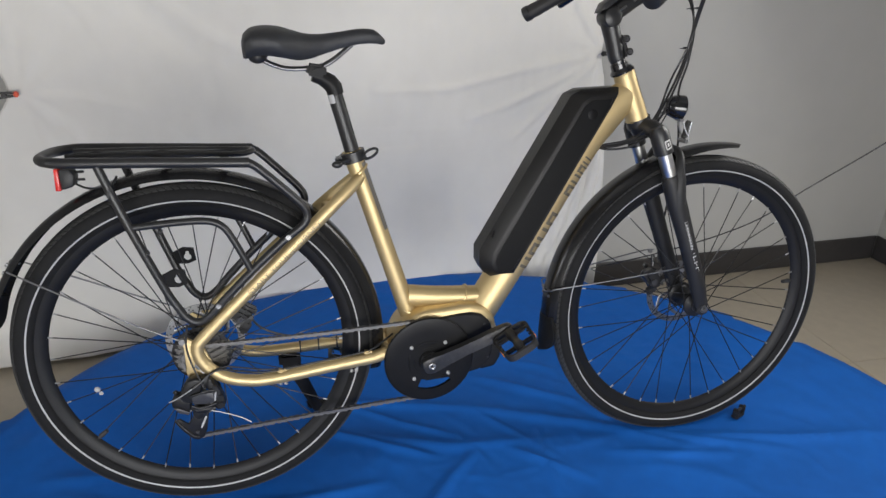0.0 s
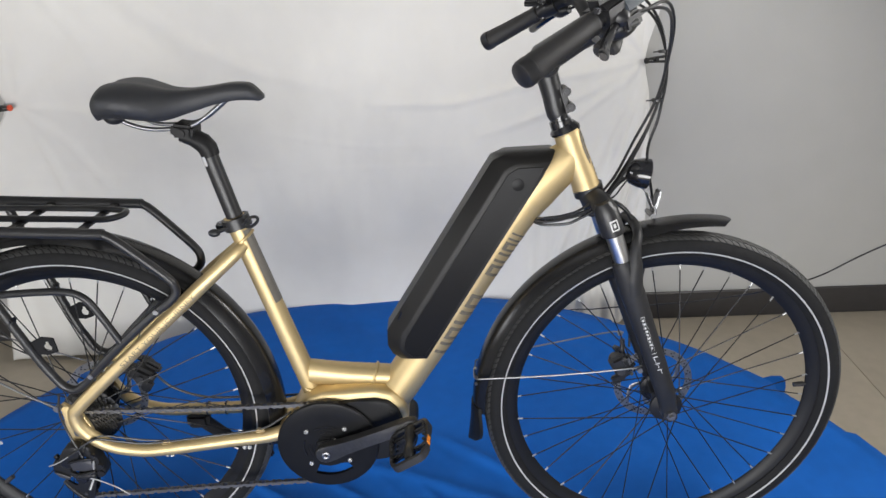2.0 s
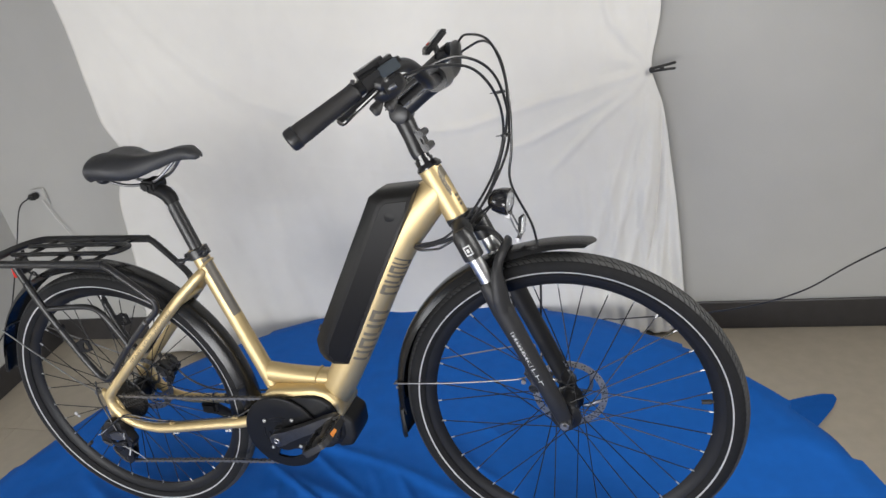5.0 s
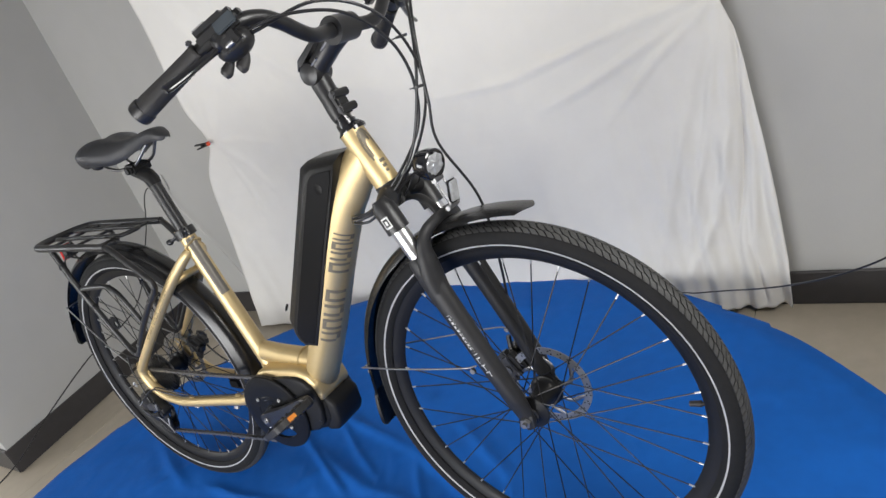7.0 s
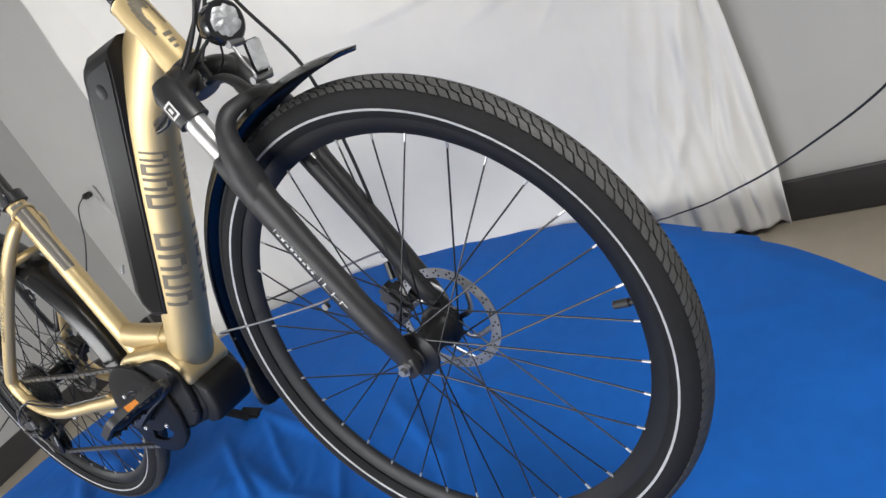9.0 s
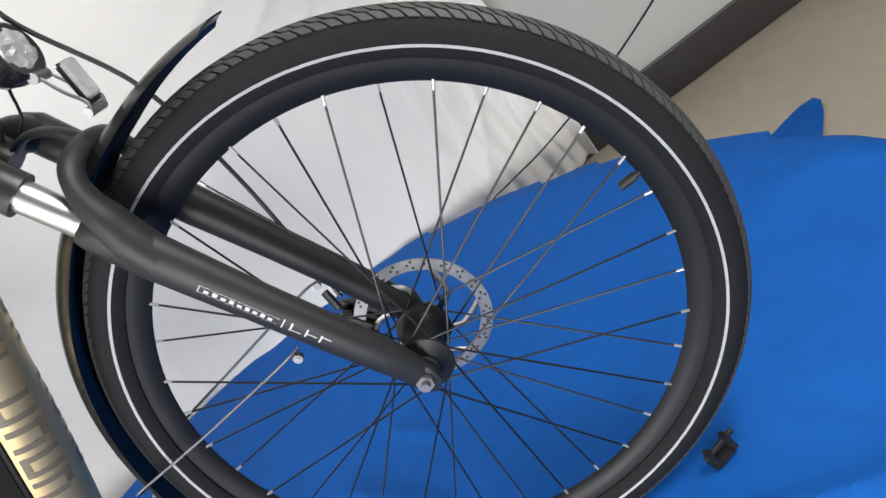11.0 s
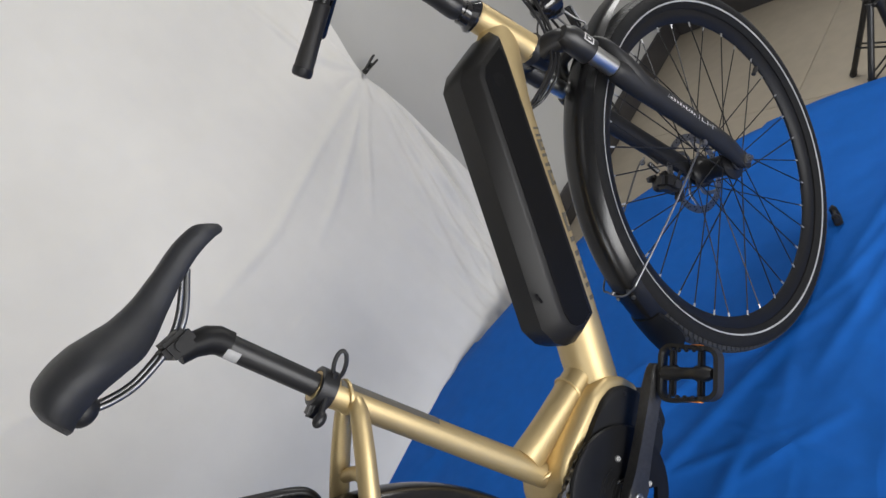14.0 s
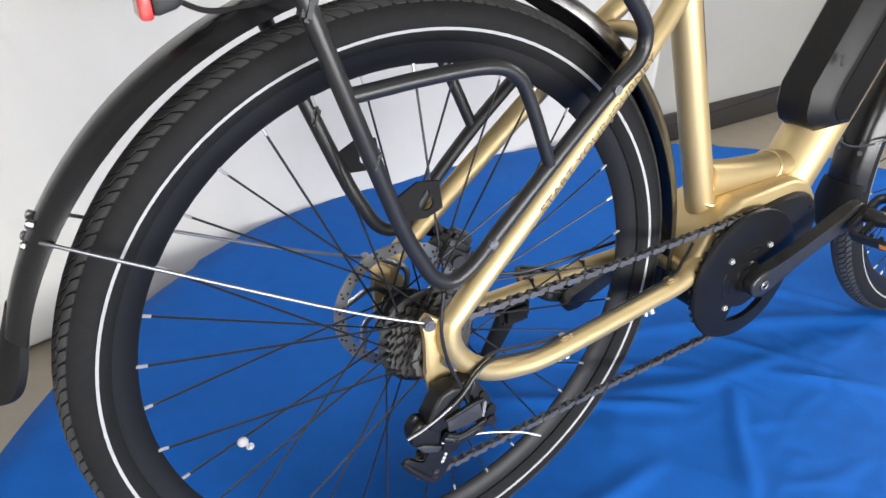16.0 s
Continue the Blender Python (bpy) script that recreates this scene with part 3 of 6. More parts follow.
bm = bmesh.new()
NA = 480
radii = [0.012 + 1.21 * (i / 139) for i in range(140)] + [1.232, 1.243, 1.252, 1.262, 1.275, 1.30, 1.33, 1.37, 1.41, 1.44]
mid = bm.verts.new((PCX, PCY, 0.004))
rows = []
for rr in radii:
    row = []
    for j in range(NA):
        a = 2 * math.pi * j / NA
        q = rr
        if rr > 1.3:
            # a corner of the cloth trails out on the floor behind
            tail = math.exp(-(((a - radians(39)) / 0.055) ** 2))
            q = rr + 0.27 * tail * (rr - 1.3) / 0.14
        row.append(bm.verts.new(cloth_point(q, a)))
    rows.append(row)
for j in range(NA):
    bm.faces.new((mid, rows[0][j], rows[0][(j + 1) % NA]))
    for r0, r1 in zip(rows[:-1], rows[1:]):
        bm.faces.new((r0[j], r1[j], r1[(j + 1) % NA], r0[(j + 1) % NA]))
tagged(link_mesh("blue_cloth", bm, BLUE), "royal blue cloth draped and wrinkled over the round platform", "cloth")

# ---- the bicycle ----
bike = new("electric_bicycle")
bike.matrix_basis = pose(-0.0037, -0.0342, -0.0028, -5.37, -0.15, 0.79)
tagged(bike, "champagne-gold step-through electric bicycle with black battery, rack and mudguards", "bicycle")
RA, FA = Vector((0.011, 0, 0.348)), Vector((1.126, 0, 0.347))
Y = (0, 1, 0)


def wheel(name, c, hub_label, rotor_y, spoke_phase, valve_deg, flange=0.029):
    # deep black rim is the wheel's own mesh
    rim = [(0.2868, -0.004), (0.2842, 0.0), (0.2868, 0.004), (0.300, 0.0105), (0.3135, 0.0125), (0.3135, 0.009), (0.309, 0.006), (0.309, -0.006), (0.3135, -0.009), (0.3135, -0.0125), (0.300, -0.0105)]
    w = part(name, lathe(bmesh.new(), rim, c, 120), RIM, bike)
    # tyre
    prof = []
    for i in range(22):
        a = math.pi * (-0.80 + 1.60 * i / 21)
        prof.append((0.3255 + 0.0235 * math.cos(a), 0.0235 * math.sin(a)))
    prof += [(0.3095, 0.008), (0.3095, -0.008)]
    tyre = part("tyre", lathe(bmesh.new(), prof, c, 160), RUBBER, w, "black rubber tyre with chevron tread")
    # raised tread: curved blocks from the crown to both shoulders, thin grooves between
    bm_ = bmesh.new()
    n = 166

    def surf(a, b, off):
        r = 0.3255 + (0.0235 + off) * math.cos(b)
        return Vector((c[0] + r * math.cos(a), c[1] + (0.0235 + off) * math.sin(b), c[2] + r * math.sin(a)))

    step = 2 * math.pi / n
    # each block: (angle across the tyre, start, width) along its length, in steps of the pitch
    def lean(b):
        return -1.9 * b ** 1.3 if b < 0.52 else -1.9 * 0.52 ** 1.3 - 1.9 * (b - 0.52)

    inner = [(b, lean(b), w_) for b, w_ in ((0.02, 0.80), (0.12, 0.80), (0.22, 0.80), (0.32, 0.80), (0.42, 0.78), (0.50, 0.50))]
    outer = [(b, lean(b) + 1.30 - w_, w_) for b, w_ in ((0.52, 0.40), (0.57, 0.78), (0.65, 0.80), (0.73, 0.80), (0.81, 0.80), (0.88, 0.70))]
    blocks = (inner, outer)
    for i in range(n):
        a = i * step
        for sgn in (-1, 1):
            sh = 0.0 if sgn > 0 else 0.5
            for block in blocks:
                top, low = [], []
                for b, st_, wd in block:
                    a0_, a1_ = a + step * (sh + st_), a + step * (sh + st_ + wd)
                    for lst, off in ((top, 0.0014), (low, -0.001)):
                        lst.append((bm_.verts.new(surf(a0_, sgn * b, off)), bm_.verts.new(surf(a1_, sgn * b, off))))
                for k in range(5):
                    bm_.faces.new((top[k][0], top[k][1], top[k + 1][1], top[k + 1][0]))
                    for q in (0, 1):
                        bm_.faces.new((top[k][q], low[k][q], low[k + 1][q], top[k + 1][q]))
                for k in (0, 5):
                    bm_.faces.new((top[k][0], low[k][0], low[k][1], top[k][1]))
    tr = part("tread", bm_, TREAD, w, "dusty raised chevron tread lugs", smooth=False)
    tr["kind"] = "stuff"
    # reflective stripes on both walls
    for sgn in (-1, 1):
        p = []
        for b in (1.82, 1.88, 1.94):
            p.append((0.3255 + 0.0239 * math.cos(b), sgn * 0.0239 * math.sin(b)))
        part("reflective_stripe", lathe(bmesh.new(), p + [(p[2][0], p[2][1] - sgn * 0.0015), (p[0][0], p[0][1] - sgn * 0.0015)], c, 120), STRIPE, w, "silver reflective stripe")
    # hub
    barrel = flange - 0.010
    hub = [(0.006, -0.052), (0.0125, -0.0515), (0.0135, -0.0480), (0.0135, -0.040), (flange - 0.006, -0.0365), (flange, -0.0350), (flange + 0.0008, -0.0325), (flange, -0.0300), (flange - 0.005, -0.0285), (barrel, -0.0220), (barrel - 0.0015, 0.0),
           (barrel, 0.0220), (flange - 0.005, 0.0285), (flange, 0.0300), (flange + 0.0008, 0.0325), (flange, 0.0350), (flange - 0.004, 0.0365), (0.0165, 0.0400), (0.0150, 0.050), (0.006, 0.052)]
    shell = part("hub", lathe(bmesh.new(), hub, c, 36, closed=False), MECH, w, hub_label)
    for y in (-0.0440, 0.0440):
        part("end_cap", lathe(bmesh.new(), [(0.0132, y - 0.002), (0.0158, y - 0.0015), (0.0158, y + 0.0015), (0.0132, y + 0.002)], c, 28), MECH_GREY, shell)
    # spokes and nipples
    bs = bn = None
    for i in range(36):
        a = radians(10 * i + spoke_phase)
        side = 1 if i % 2 else -1
        lead = radians(62) * (1 if (i // 2) % 2 else -1)
        h = Vector((c[0] + (flange - 0.003) * math.cos(a + lead), side * 0.032 * (1 + 0.04 * ((i // 2) % 2)), c[2] + (flange - 0.003) * math.sin(a + lead)))
        e = Vector((c[0] + 0.2855 * math.cos(a), side * 0.002, c[2] + 0.2855 * math.sin(a)))
        if bs is None:
            base = rod(bmesh.new(), (0, 0, 0), (0, 0, 1), 0.0012, 6)
            o1 = part("spoke", base, SPOKE, w)
            o2 = part("spoke_nipple", rod(bmesh.new(), (0, 0, -0.009), (0, 0, 0.001), 0.0017, 6), NIPPLE, w, "bright metal nipple")
            bs, bn = o1.data, o2.data
        else:
            o1, o2 = new("spoke", bs), new("spoke_nipple", bn)
            o1.parent = o2.parent = w
            o2["label"] = "bright metal nipple"
        q = (e - h).to_track_quat("Z", "Y").to_matrix().to_4x4()
        o1.matrix_basis = Matrix.Translation(h) @ q @ Matrix.Diagonal((1, 1, (e - h).length, 1))
        o2.matrix_basis = Matrix.Translation(e) @ q
    # valve
    a = radians(valve_deg)
    d = Vector((math.cos(a), 0, math.sin(a)))
    v = Vector(c)
    bm_ = rod(bmesh.new(), v + d * 0.287, v + d * 0.274, 0.0035, 10)
    rod(bm_, v + d * 0.281, v + d * 0.263, 0.0052, 10, 0.0046)
    part("valve", bm_, GRIP, w, "black capped tyre valve")
    # brake rotor: drilled band on a spider
    bm_ = lathe(bmesh.new(), [(0.066, rotor_y - 0.001), (0.080, rotor_y - 0.001), (0.080, rotor_y + 0.001), (0.066, rotor_y + 0.001)], c, 72)
    for i in range(6):
        a = radians(60 * i)
        p0 = Vector((c[0] + 0.02 * math.cos(a), rotor_y, c[2] + 0.02 * math.sin(a)))
        p1 = Vector((c[0] + 0.045 * math.cos(a + 0.25), rotor_y, c[2] + 0.045 * math.sin(a + 0.25)))
        p2 = Vector((c[0] + 0.0675 * math.cos(a + 0.75), rotor_y, c[2] + 0.0675 * math.sin(a + 0.75)))
        part("rotor_arm", tube([p0, p1, p2], [(0.004, 0.0009)] * 3, 5, 8, Y), ROTOR, w)
    lathe(bm_, [(0.014, rotor_y - 0.001), (0.024, rotor_y - 0.001), (0.024, rotor_y + 0.001), (0.014, rotor_y + 0.001)], c, 32)
    rot = part("brake_rotor", bm_, ROTOR, w, "thin drilled steel brake rotor")
    bm_ = bmesh.new()
    for i in range(24):
        a = radians(15 * i)
        for rr, da in ((0.0695, 0.0), (0.0735, 0.09), (0.077, 0.03)):
            p = Vector((c[0] + rr * math.cos(a + da), rotor_y, c[2] + rr * math.sin(a + da)))
            rod(bm_, p - Vector((0, 0.0013, 0)), p + Vector((0, 0.0013, 0)), 0.0017, 8)
    part("drill_hole", bm_, BLACK_MATT, rot)["kind"] = "stuff"
    return w


rear_wheel = wheel("rear_wheel", RA, "black rear hub", 0.050, 8, 218)
front_wheel = wheel("front_wheel", FA, "gloss black front hub", 0.050, 9, 4.3, 0.031)
bm = bmesh.new()
ball(bm, (-0.197, -0.010, 0.288), 0.0058, (1, 0.7, 1))
box(bm, (-0.191, -0.010, 0.279), (0.008, 0.005, 0.008), 0.002, pose(0, 0, 0, 0, 40, 0))
part("spoke_tag", bm, STRIPE, rear_wheel, "small white plastic tag on a spoke")

# --- frame tubes ---
st = Sweep([(0.3372, 0, 0.732), (0.338, 0, 0.728), (0.395, 0, 0.535), (0.452, 0, 0.345)], [0.0195, 0.0185, 0.0185, 0.020], 6, Y)
seat_tube = part("seat_tube", st.build(bmesh.new(), 24), GOLD, bike)
part("sticker", st.patch(bmesh.new(), 0.36, 0.60, -190, -122), STICKER, seat_tube, "dark grey printed band")
ht = Sweep([(0.909, 0, 0.883), (0.912, 0, 0.876), (0.930, 0, 0.832), (0.947, 0, 0.791), (0.950, 0, 0.783)], [0.0230, 0.0225, 0.0235, 0.0235, 0.0245], 5, Y)
head_tube = part("head_tube", ht.build(bmesh.new(), 28), GOLD, bike)
bm = bmesh.new()
for k in range(14):
    f = radians(60 + 17 * k)
    for rad in (1.0, 0.62):
        if rad < 0.8 and k % 14 > 9:
            continue
        sc, ac = 0.43 + 0.17 * rad * math.cos(f), 196 + 30 * rad * math.sin(f)
        ht.patch(bm, sc - 0.035, sc + 0.035, ac - 4.5, ac + 4.5, 0.0006, 1, 1)
for k in range(3):
    ht.patch(bm, 0.56 + 0.05 * k, 0.59 + 0.05 * k, 178 + 6 * k, 206, 0.0006, 1, 2)
part("emblem", bm, LETTER, head_tube, "dark grey printed emblem")
dt = Sweep([(0.932, 0, 0.850), (0.905, 0, 0.826), (0.862, 0, 0.785), (0.828, 0, 0.744), (0.775, 0, 0.660), (0.688, 0, 0.513), (0.612, 0, 0.392), (0.590, 0, 0.352)],
           [(0.024, 0.021), (0.036, 0.0255), (0.041, 0.031), (0.040, 0.035), (0.038, 0.038), (0.037, 0.039), (0.037, 0.039), (0.033, 0.037)], 8, Y)
down_tube = part("down_tube", dt.build(bmesh.new(), 32), GOLD, bike)
# plain slanted bars where the maker's lettering is
for side in (-1, 1):
    for i in range(9):
        if i == 4:
            continue
        s0 = 0.478 + i * 0.0300
        s1 = s0 + 0.0235
        A0, A1 = side * 103, side * 164
        bm = bmesh.new()
        dt.patch(bm, s0, s0 + 0.0060, A0, A1, ns=2)
        if i % 2:
            dt.patch(bm, s1 - 0.0060, s1, A0, A1, ns=2)
            dt.patch(bm, s0 + 0.0060, s1 - 0.0060, A0, A0 + (A1 - A0) * 0.20, ns=3, na=2)
        else:
            dt.patch(bm, s1 - 0.0060, s1, A0, A0 + (A1 - A0) * 0.8, ns=2)
            dt.patch(bm, s0 + 0.0060, s1 - 0.0060, A0 + (A1 - A0) * 0.80, A1, ns=3, na=2)
        part("lettering_bar", bm, LETTER, down_tube, "faded dark gold-grey printed bar")
bm = bmesh.new()
tube([(0.438, 0, 0.423), (0.50, 0, 0.417), (0.60, 0, 0.412)], [(0.026, 0.021), (0.023, 0.022), (0.019, 0.024)], 5, 24, Y, bm)
part("step_tube", bm, GOLD, bike)
bm = bmesh.new()
slab(bm, [(0.392, 0.290), (0.392, 0.330), (0.412, 0.368), (0.436, 0.392), (0.462, 0.402), (0.566, 0.408), (0.602, 0.398), (0.622, 0.374), (0.630, 0.340), (0.616, 0.326), (0.594, 0.352), (0.56, 0.372), (0.48, 0.374), (0.437, 0.357), (0.415, 0.326), (0.412, 0.290)], -0.048, 0.048, 0.010, 3)
part("motor_bracket", bm, GOLD, bike, "welded gold bracket over the motor")
# weld beads
for c, r, tilt in (((0.4425, 0, 0.392), 0.0205, -16), ((0.3470, 0, 0.702), 0.0195, 40)):
    q = [(c[0] + r * math.cos(a) * math.cos(radians(tilt)), r * 1.05 * math.sin(a), c[2] + r * math.cos(a) * math.sin(radians(tilt))) for a in [2 * math.pi * i / 28 for i in range(28)]]
    part("weld_bead", tube(q, [0.0026 + 0.0007 * (i % 2) for i in range(28)], 0, 6, closed=True), GOLD, bike)
q = [(0.562 + 0.008 * math.cos(a), 0.0232 * math.sin(a), 0.4140 + 0.0212 * math.cos(a)) for a in [2 * math.pi * i / 28 for i in range(28)]]
part("weld_bead", tube(q, [0.0022 + 0.0007 * (i % 2) for i in range(28)], 0, 6, closed=True), GOLD, bike)
for s in (-1, 1):
    ss = Sweep([(0.348, s * 0.013, 0.694), (0.330, s * 0.026, 0.678), (0.262, s * 0.045, 0.620), (0.129, s * 0.061, 0.501), (0.029, s * 0.070, 0.409), (0.011, s * 0.071, 0.384), (0.019, s * 0.071, 0.351), (0.051, s * 0.069, 0.318), (0.094, s * 0.066, 0.301), (0.15, s * 0.064, 0.297), (0.29, s * 0.054, 0.307), (0.36, s * 0.048, 0.312), (0.405, s * 0.042, 0.325)],
               [0.010, 0.012, 0.0128, 0.0122, 0.0122, 0.0125, 0.0125, 0.0125, 0.0125, 0.0125, 0.0125, 0.0135, 0.0145], 8)
    half = len(ss.c) * 5 // 12
    stay = part("seatstay", tube(ss.c[: half + 1], [r for r in ss.rad[: half + 1]], 0, 18), GOLD, bike)
    part("chainstay", tube(ss.c[half:], [r for r in ss.rad[half:]], 0, 18), GOLD, bike)
    bm = bmesh.new()
    slab(bm, [(0.002, 0.398), (-0.010, 0.408), (-0.018, 0.400), (-0.012, 0.378), (-0.016, 0.335), (-0.010, 0.300), (0.004, 0.296), (0.016, 0.318), (0.034, 0.332), (0.034, 0.350), (0.022, 0.380)], s * 0.063 - 0.0035, s * 0.063 + 0.0035, 0.0018, 2)
    part("dropout", bm, GOLD, bike)
    bm = bmesh.new()
    rod(bm, (RA.x, s * 0.05, RA.z), (RA.x, s * 0.080, RA.z), 0.005, 12)
    rod(bm, (RA.x, s * 0.066, RA.z), (RA.x, s * 0.074, RA.z), 0.010, 6)
    part("axle_nut", bm, STEEL, bike, "bright axle nut")
    if s < 0:
        cu = bpy.data.curves.new("slogan", "FONT")
        cu.body, cu.size, cu.extrude = "START YOUR JOURNEY", 0.0135, 0.0002
        tmp = new("slogan_tmp", cu)
        bpy.context.view_layer.update()
        me = bpy.data.meshes.new_from_object(tmp)
        bpy.data.objects.remove(tmp)
        me.materials.append(SLOGAN)
        ob = new("slogan", me)
        ob.parent = stay
        a, b = Vector((0.117, -0.0625 - 0.0125, 0.4895)), Vector((0.262, -0.045 - 0.0135, 0.619))
        ex = (b - a).normalized()
        ez = ex.cross(Vector((0, 0, 1))).normalized()
        ez = -ez if ez.y > 0 else ez
        ey = ez.cross(ex)
        wid = max(v.co.x for v in me.vertices)
        k = (b - a).length / wid
        ob.matrix_basis = Matrix.Translation(a - ey * 0.005) @ Matrix((ex, ey, ez)).transposed().to_4x4() @ Matrix.Diagonal((k, min(k, 0.86), 1, 1))
        ob["label"] = "small dark slogan in capitals"
bm = tube([(0.276, -0.043, 0.628), (0.285, 0, 0.632), (0.276, 0.043, 0.628)], [(0.009, 0.009)] * 3, 5, 14)
part("seatstay_bridge", bm, GOLD, bike)
bm = rod(bmesh.new(), (0.385, -0.045, 0.318), (0.385, 0.045, 0.318), 0.011, 14)
part("chainstay_bridge", bm, GOLD, bike)
for x, y, z, gx, gz in ((0.163, -0.0635, 0.3125, 0.171, 0.2825), (0.340, -0.0520, 0.3265, 0.317, 0.2865)):
    bm = box(bmesh.new(), (x, y, z), (0.012, 0.012, 0.007), 0.0022)
    box(bm, (x + 0.009, y - 0.002, z + 0.001), (0.006, 0.008, 0.006), 0.0018)
    part("cable_guide", bm, GOLD, bike)
    bm = bolt_head(bmesh.new(), (gx, y + 0.002, gz + 0.003), (0, -0.6, -1), 0.0040, 0.006)
    bolt_head(bm, (gx - 0.010, y + 0.002, gz + 0.002), (0, -0.6, -1), 0.0034, 0.005)
    part("guide_bolt", bm, NIPPLE, bike)

# --- battery ---
# the case is chamfered along its back, top and bottom edges
BX = 0.005
full = [(0.588, 0.522), (0.588, 0.490), (0.597, 0.472), (0.613, 0.461), (0.664, 0.463), (0.706, 0.540), (0.800, 0.702), (0.864, 0.810), (0.884, 0.854), (0.803, 0.851), (0.779, 0.840)]
inset = [(0.618, 0.518), (0.614, 0.496), (0.619, 0.482), (0.630, 0.472), (0.660, 0.471), (0.703, 0.543), (0.797, 0.705), (0.860, 0.812), (0.874, 0.839), (0.817, 0.836), (0.800, 0.824)]
bm = bmesh.new()
rings = [[bm.verts.new((x + BX, y, z)) for x, z in line] for y, line in ((-0.0410, inset), (-0.0395, [((a + 4 * c) / 5, (b + 4 * d) / 5) for (a, b), (c, d) in zip(full, inset)]), (-0.0230, full), (0.0230, full), (0.0395, [((a + 4 * c) / 5, (b + 4 * d) / 5) for (a, b), (c, d) in zip(full, inset)]), (0.0410, inset))]
for r0, r1 in zip(rings[:-1], rings[1:]):
    for i in range(len(full)):
        bm.faces.new((r0[i], r0[(i + 1) % len(full)], r1[(i + 1) % len(full)], r1[i]))
bm.faces.new(rings[0])
bm.faces.new(rings[-1][::-1])
bmesh.ops.bevel(bm, geom=[e for e in bm.edges if len(e.link_faces) == 2 and e.calc_face_angle(0) > 0.25], offset=0.0045, segments=3, affect="EDGES", clamp_overlap=True)
battery = part("battery", bm, BATTERY, bike, "black plastic battery case with chamfered edges")
for s in (-1, 1):
    bm = bmesh.new()
    slab(bm, [(0.624, 0.516), (0.619, 0.496), (0.624, 0.484), (0.633, 0.476), (0.656, 0.475), (0.699, 0.547), (0.793, 0.708), (0.855, 0.812), (0.864, 0.832), (0.819, 0.830), (0.804, 0.820)], s * 0.0405, s * 0.0422, 0.0007, 1, Matrix.Translation((BX, 0, 0)))
    plate = part("side_panel", bm, BATTERY_SIDE, battery, "smooth dark side panel")
    bm = lathe(bmesh.new(), [(0.0, s * 0.0005), (0.0085, s * 0.0004), (0.0105, 0.0), (0.0105, -s * 0.001)], (0.826, s * 0.0424, 0.802), 24, closed=False)
    part("key_lock", bm, BATTERY_SIDE, battery, "round key lock")
bm = box(bmesh.new(), (0.618, -0.0380, 0.560), (0.005, 0.004, 0.016), 0.0012, pose(0, 0, 0, 0, 30, 40))
part("charge_cover", bm, BLACK_GLOSS, battery)

# --- motor and drive ---
bm = bmesh.new()
slab(bm, [(0.402, 0.255), (0.398, 0.320), (0.420, 0.352), (0.450, 0.372), (0.52, 0.382), (0.572, 0.378), (0.606, 0.358), (0.624, 0.318), (0.622, 0.280), (0.600, 0.252), (0.55, 0.242), (0.47, 0.238), (0.43, 0.242)], -0.046, 0.058, 0.014, 4)
motor = part("motor", bm, MOTOR, bike, "black mid-drive motor housing")
bm = bmesh.new()
slab(bm, [(0.59, 0.262), (0.59, 0.346), (0.620, 0.338), (0.644, 0.316), (0.642, 0.272), (0.628, 0.248), (0.59, 0.242)], -0.040, 0.046, 0.014, 3)
part("motor_nose", bm, MOTOR, motor)
bm = bmesh.new()
slab(bm, [(0.404, 0.290), (0.410, 0.340), (0.430, 0.366), (0.455, 0.379), (0.49, 0.386), (0.535, 0.391), (0.566, 0.393), (0.590, 0.387), (0.608, 0.370), (0.617, 0.345), (0.617, 0.310), (0.608, 0.276), (0.585, 0.256), (0.54, 0.248), (0.46, 0.250), (0.42, 0.262)], -0.0580, -0.0440, 0.0055, 3)
cover = part("side_cover", bm, MOTOR, motor, "matt black motor cover")
for p in ((0.596, 0.366), (0.604, 0.286)):
    part("screw", bolt_head(bmesh.new(), (p[0], -0.0578, p[1]), (0, -1, 0), 0.0030, 0.0015), BLACK_SATIN, cover)
CR = Vector((0.472, 0, 0.298))
bm = bmesh.new()
lathe(bm, [(0.0690, -0.0678), (0.0900, -0.0674), (0.0950, -0.0662), (0.0970, -0.0635), (0.0950, -0.0600), (0.0690, -0.0606)], CR, 96)
lathe(bm, [(0.012, -0.0715), (0.022, -0.0712), (0.0235, -0.0682), (0.0465, -0.0680), (0.0465, -0.0612), (0.012, -0.0612)], CR, 60)
lathe(bm, [(0.0460, -0.0680), (0.0695, -0.0678), (0.0695, -0.0606), (0.0460, -0.0612)], CR, 60, a0=-48, a1=246)
for r0, r1, d0, d1 in ((0.030, 0.0385, 74, 116), (0.043, 0.0465, 66, 124), (0.044, 0.0475, 160, 206), (0.030, 0.0360, 172, 214)):
    lathe(bm, [(r0, -0.0682), (r0 + 0.0012, -0.0692), (r1 - 0.0012, -0.0692), (r1, -0.0682)], CR, 14, a0=d0, a1=d1)
ring = part("chainring", bm, RINGPAINT, bike, "black chainring with guard")
bm = bmesh.new()
for i in range(42):
    a = 2 * math.pi * i / 42
    c2, s2 = math.cos(a), math.sin(a)
    for dy in (0,):
        box(bm, (CR.x + 0.0905 * c2, -0.056, CR.z + 0.0905 * s2), (0.009, 0.0022, 0.005), 0, pose(0, 0, 0, 0, -math.degrees(a), 0))
lathe(bm, [(0.078, -0.0572), (0.0885, -0.0572), (0.0885, -0.0548), (0.078, -0.0548)], CR, 48)
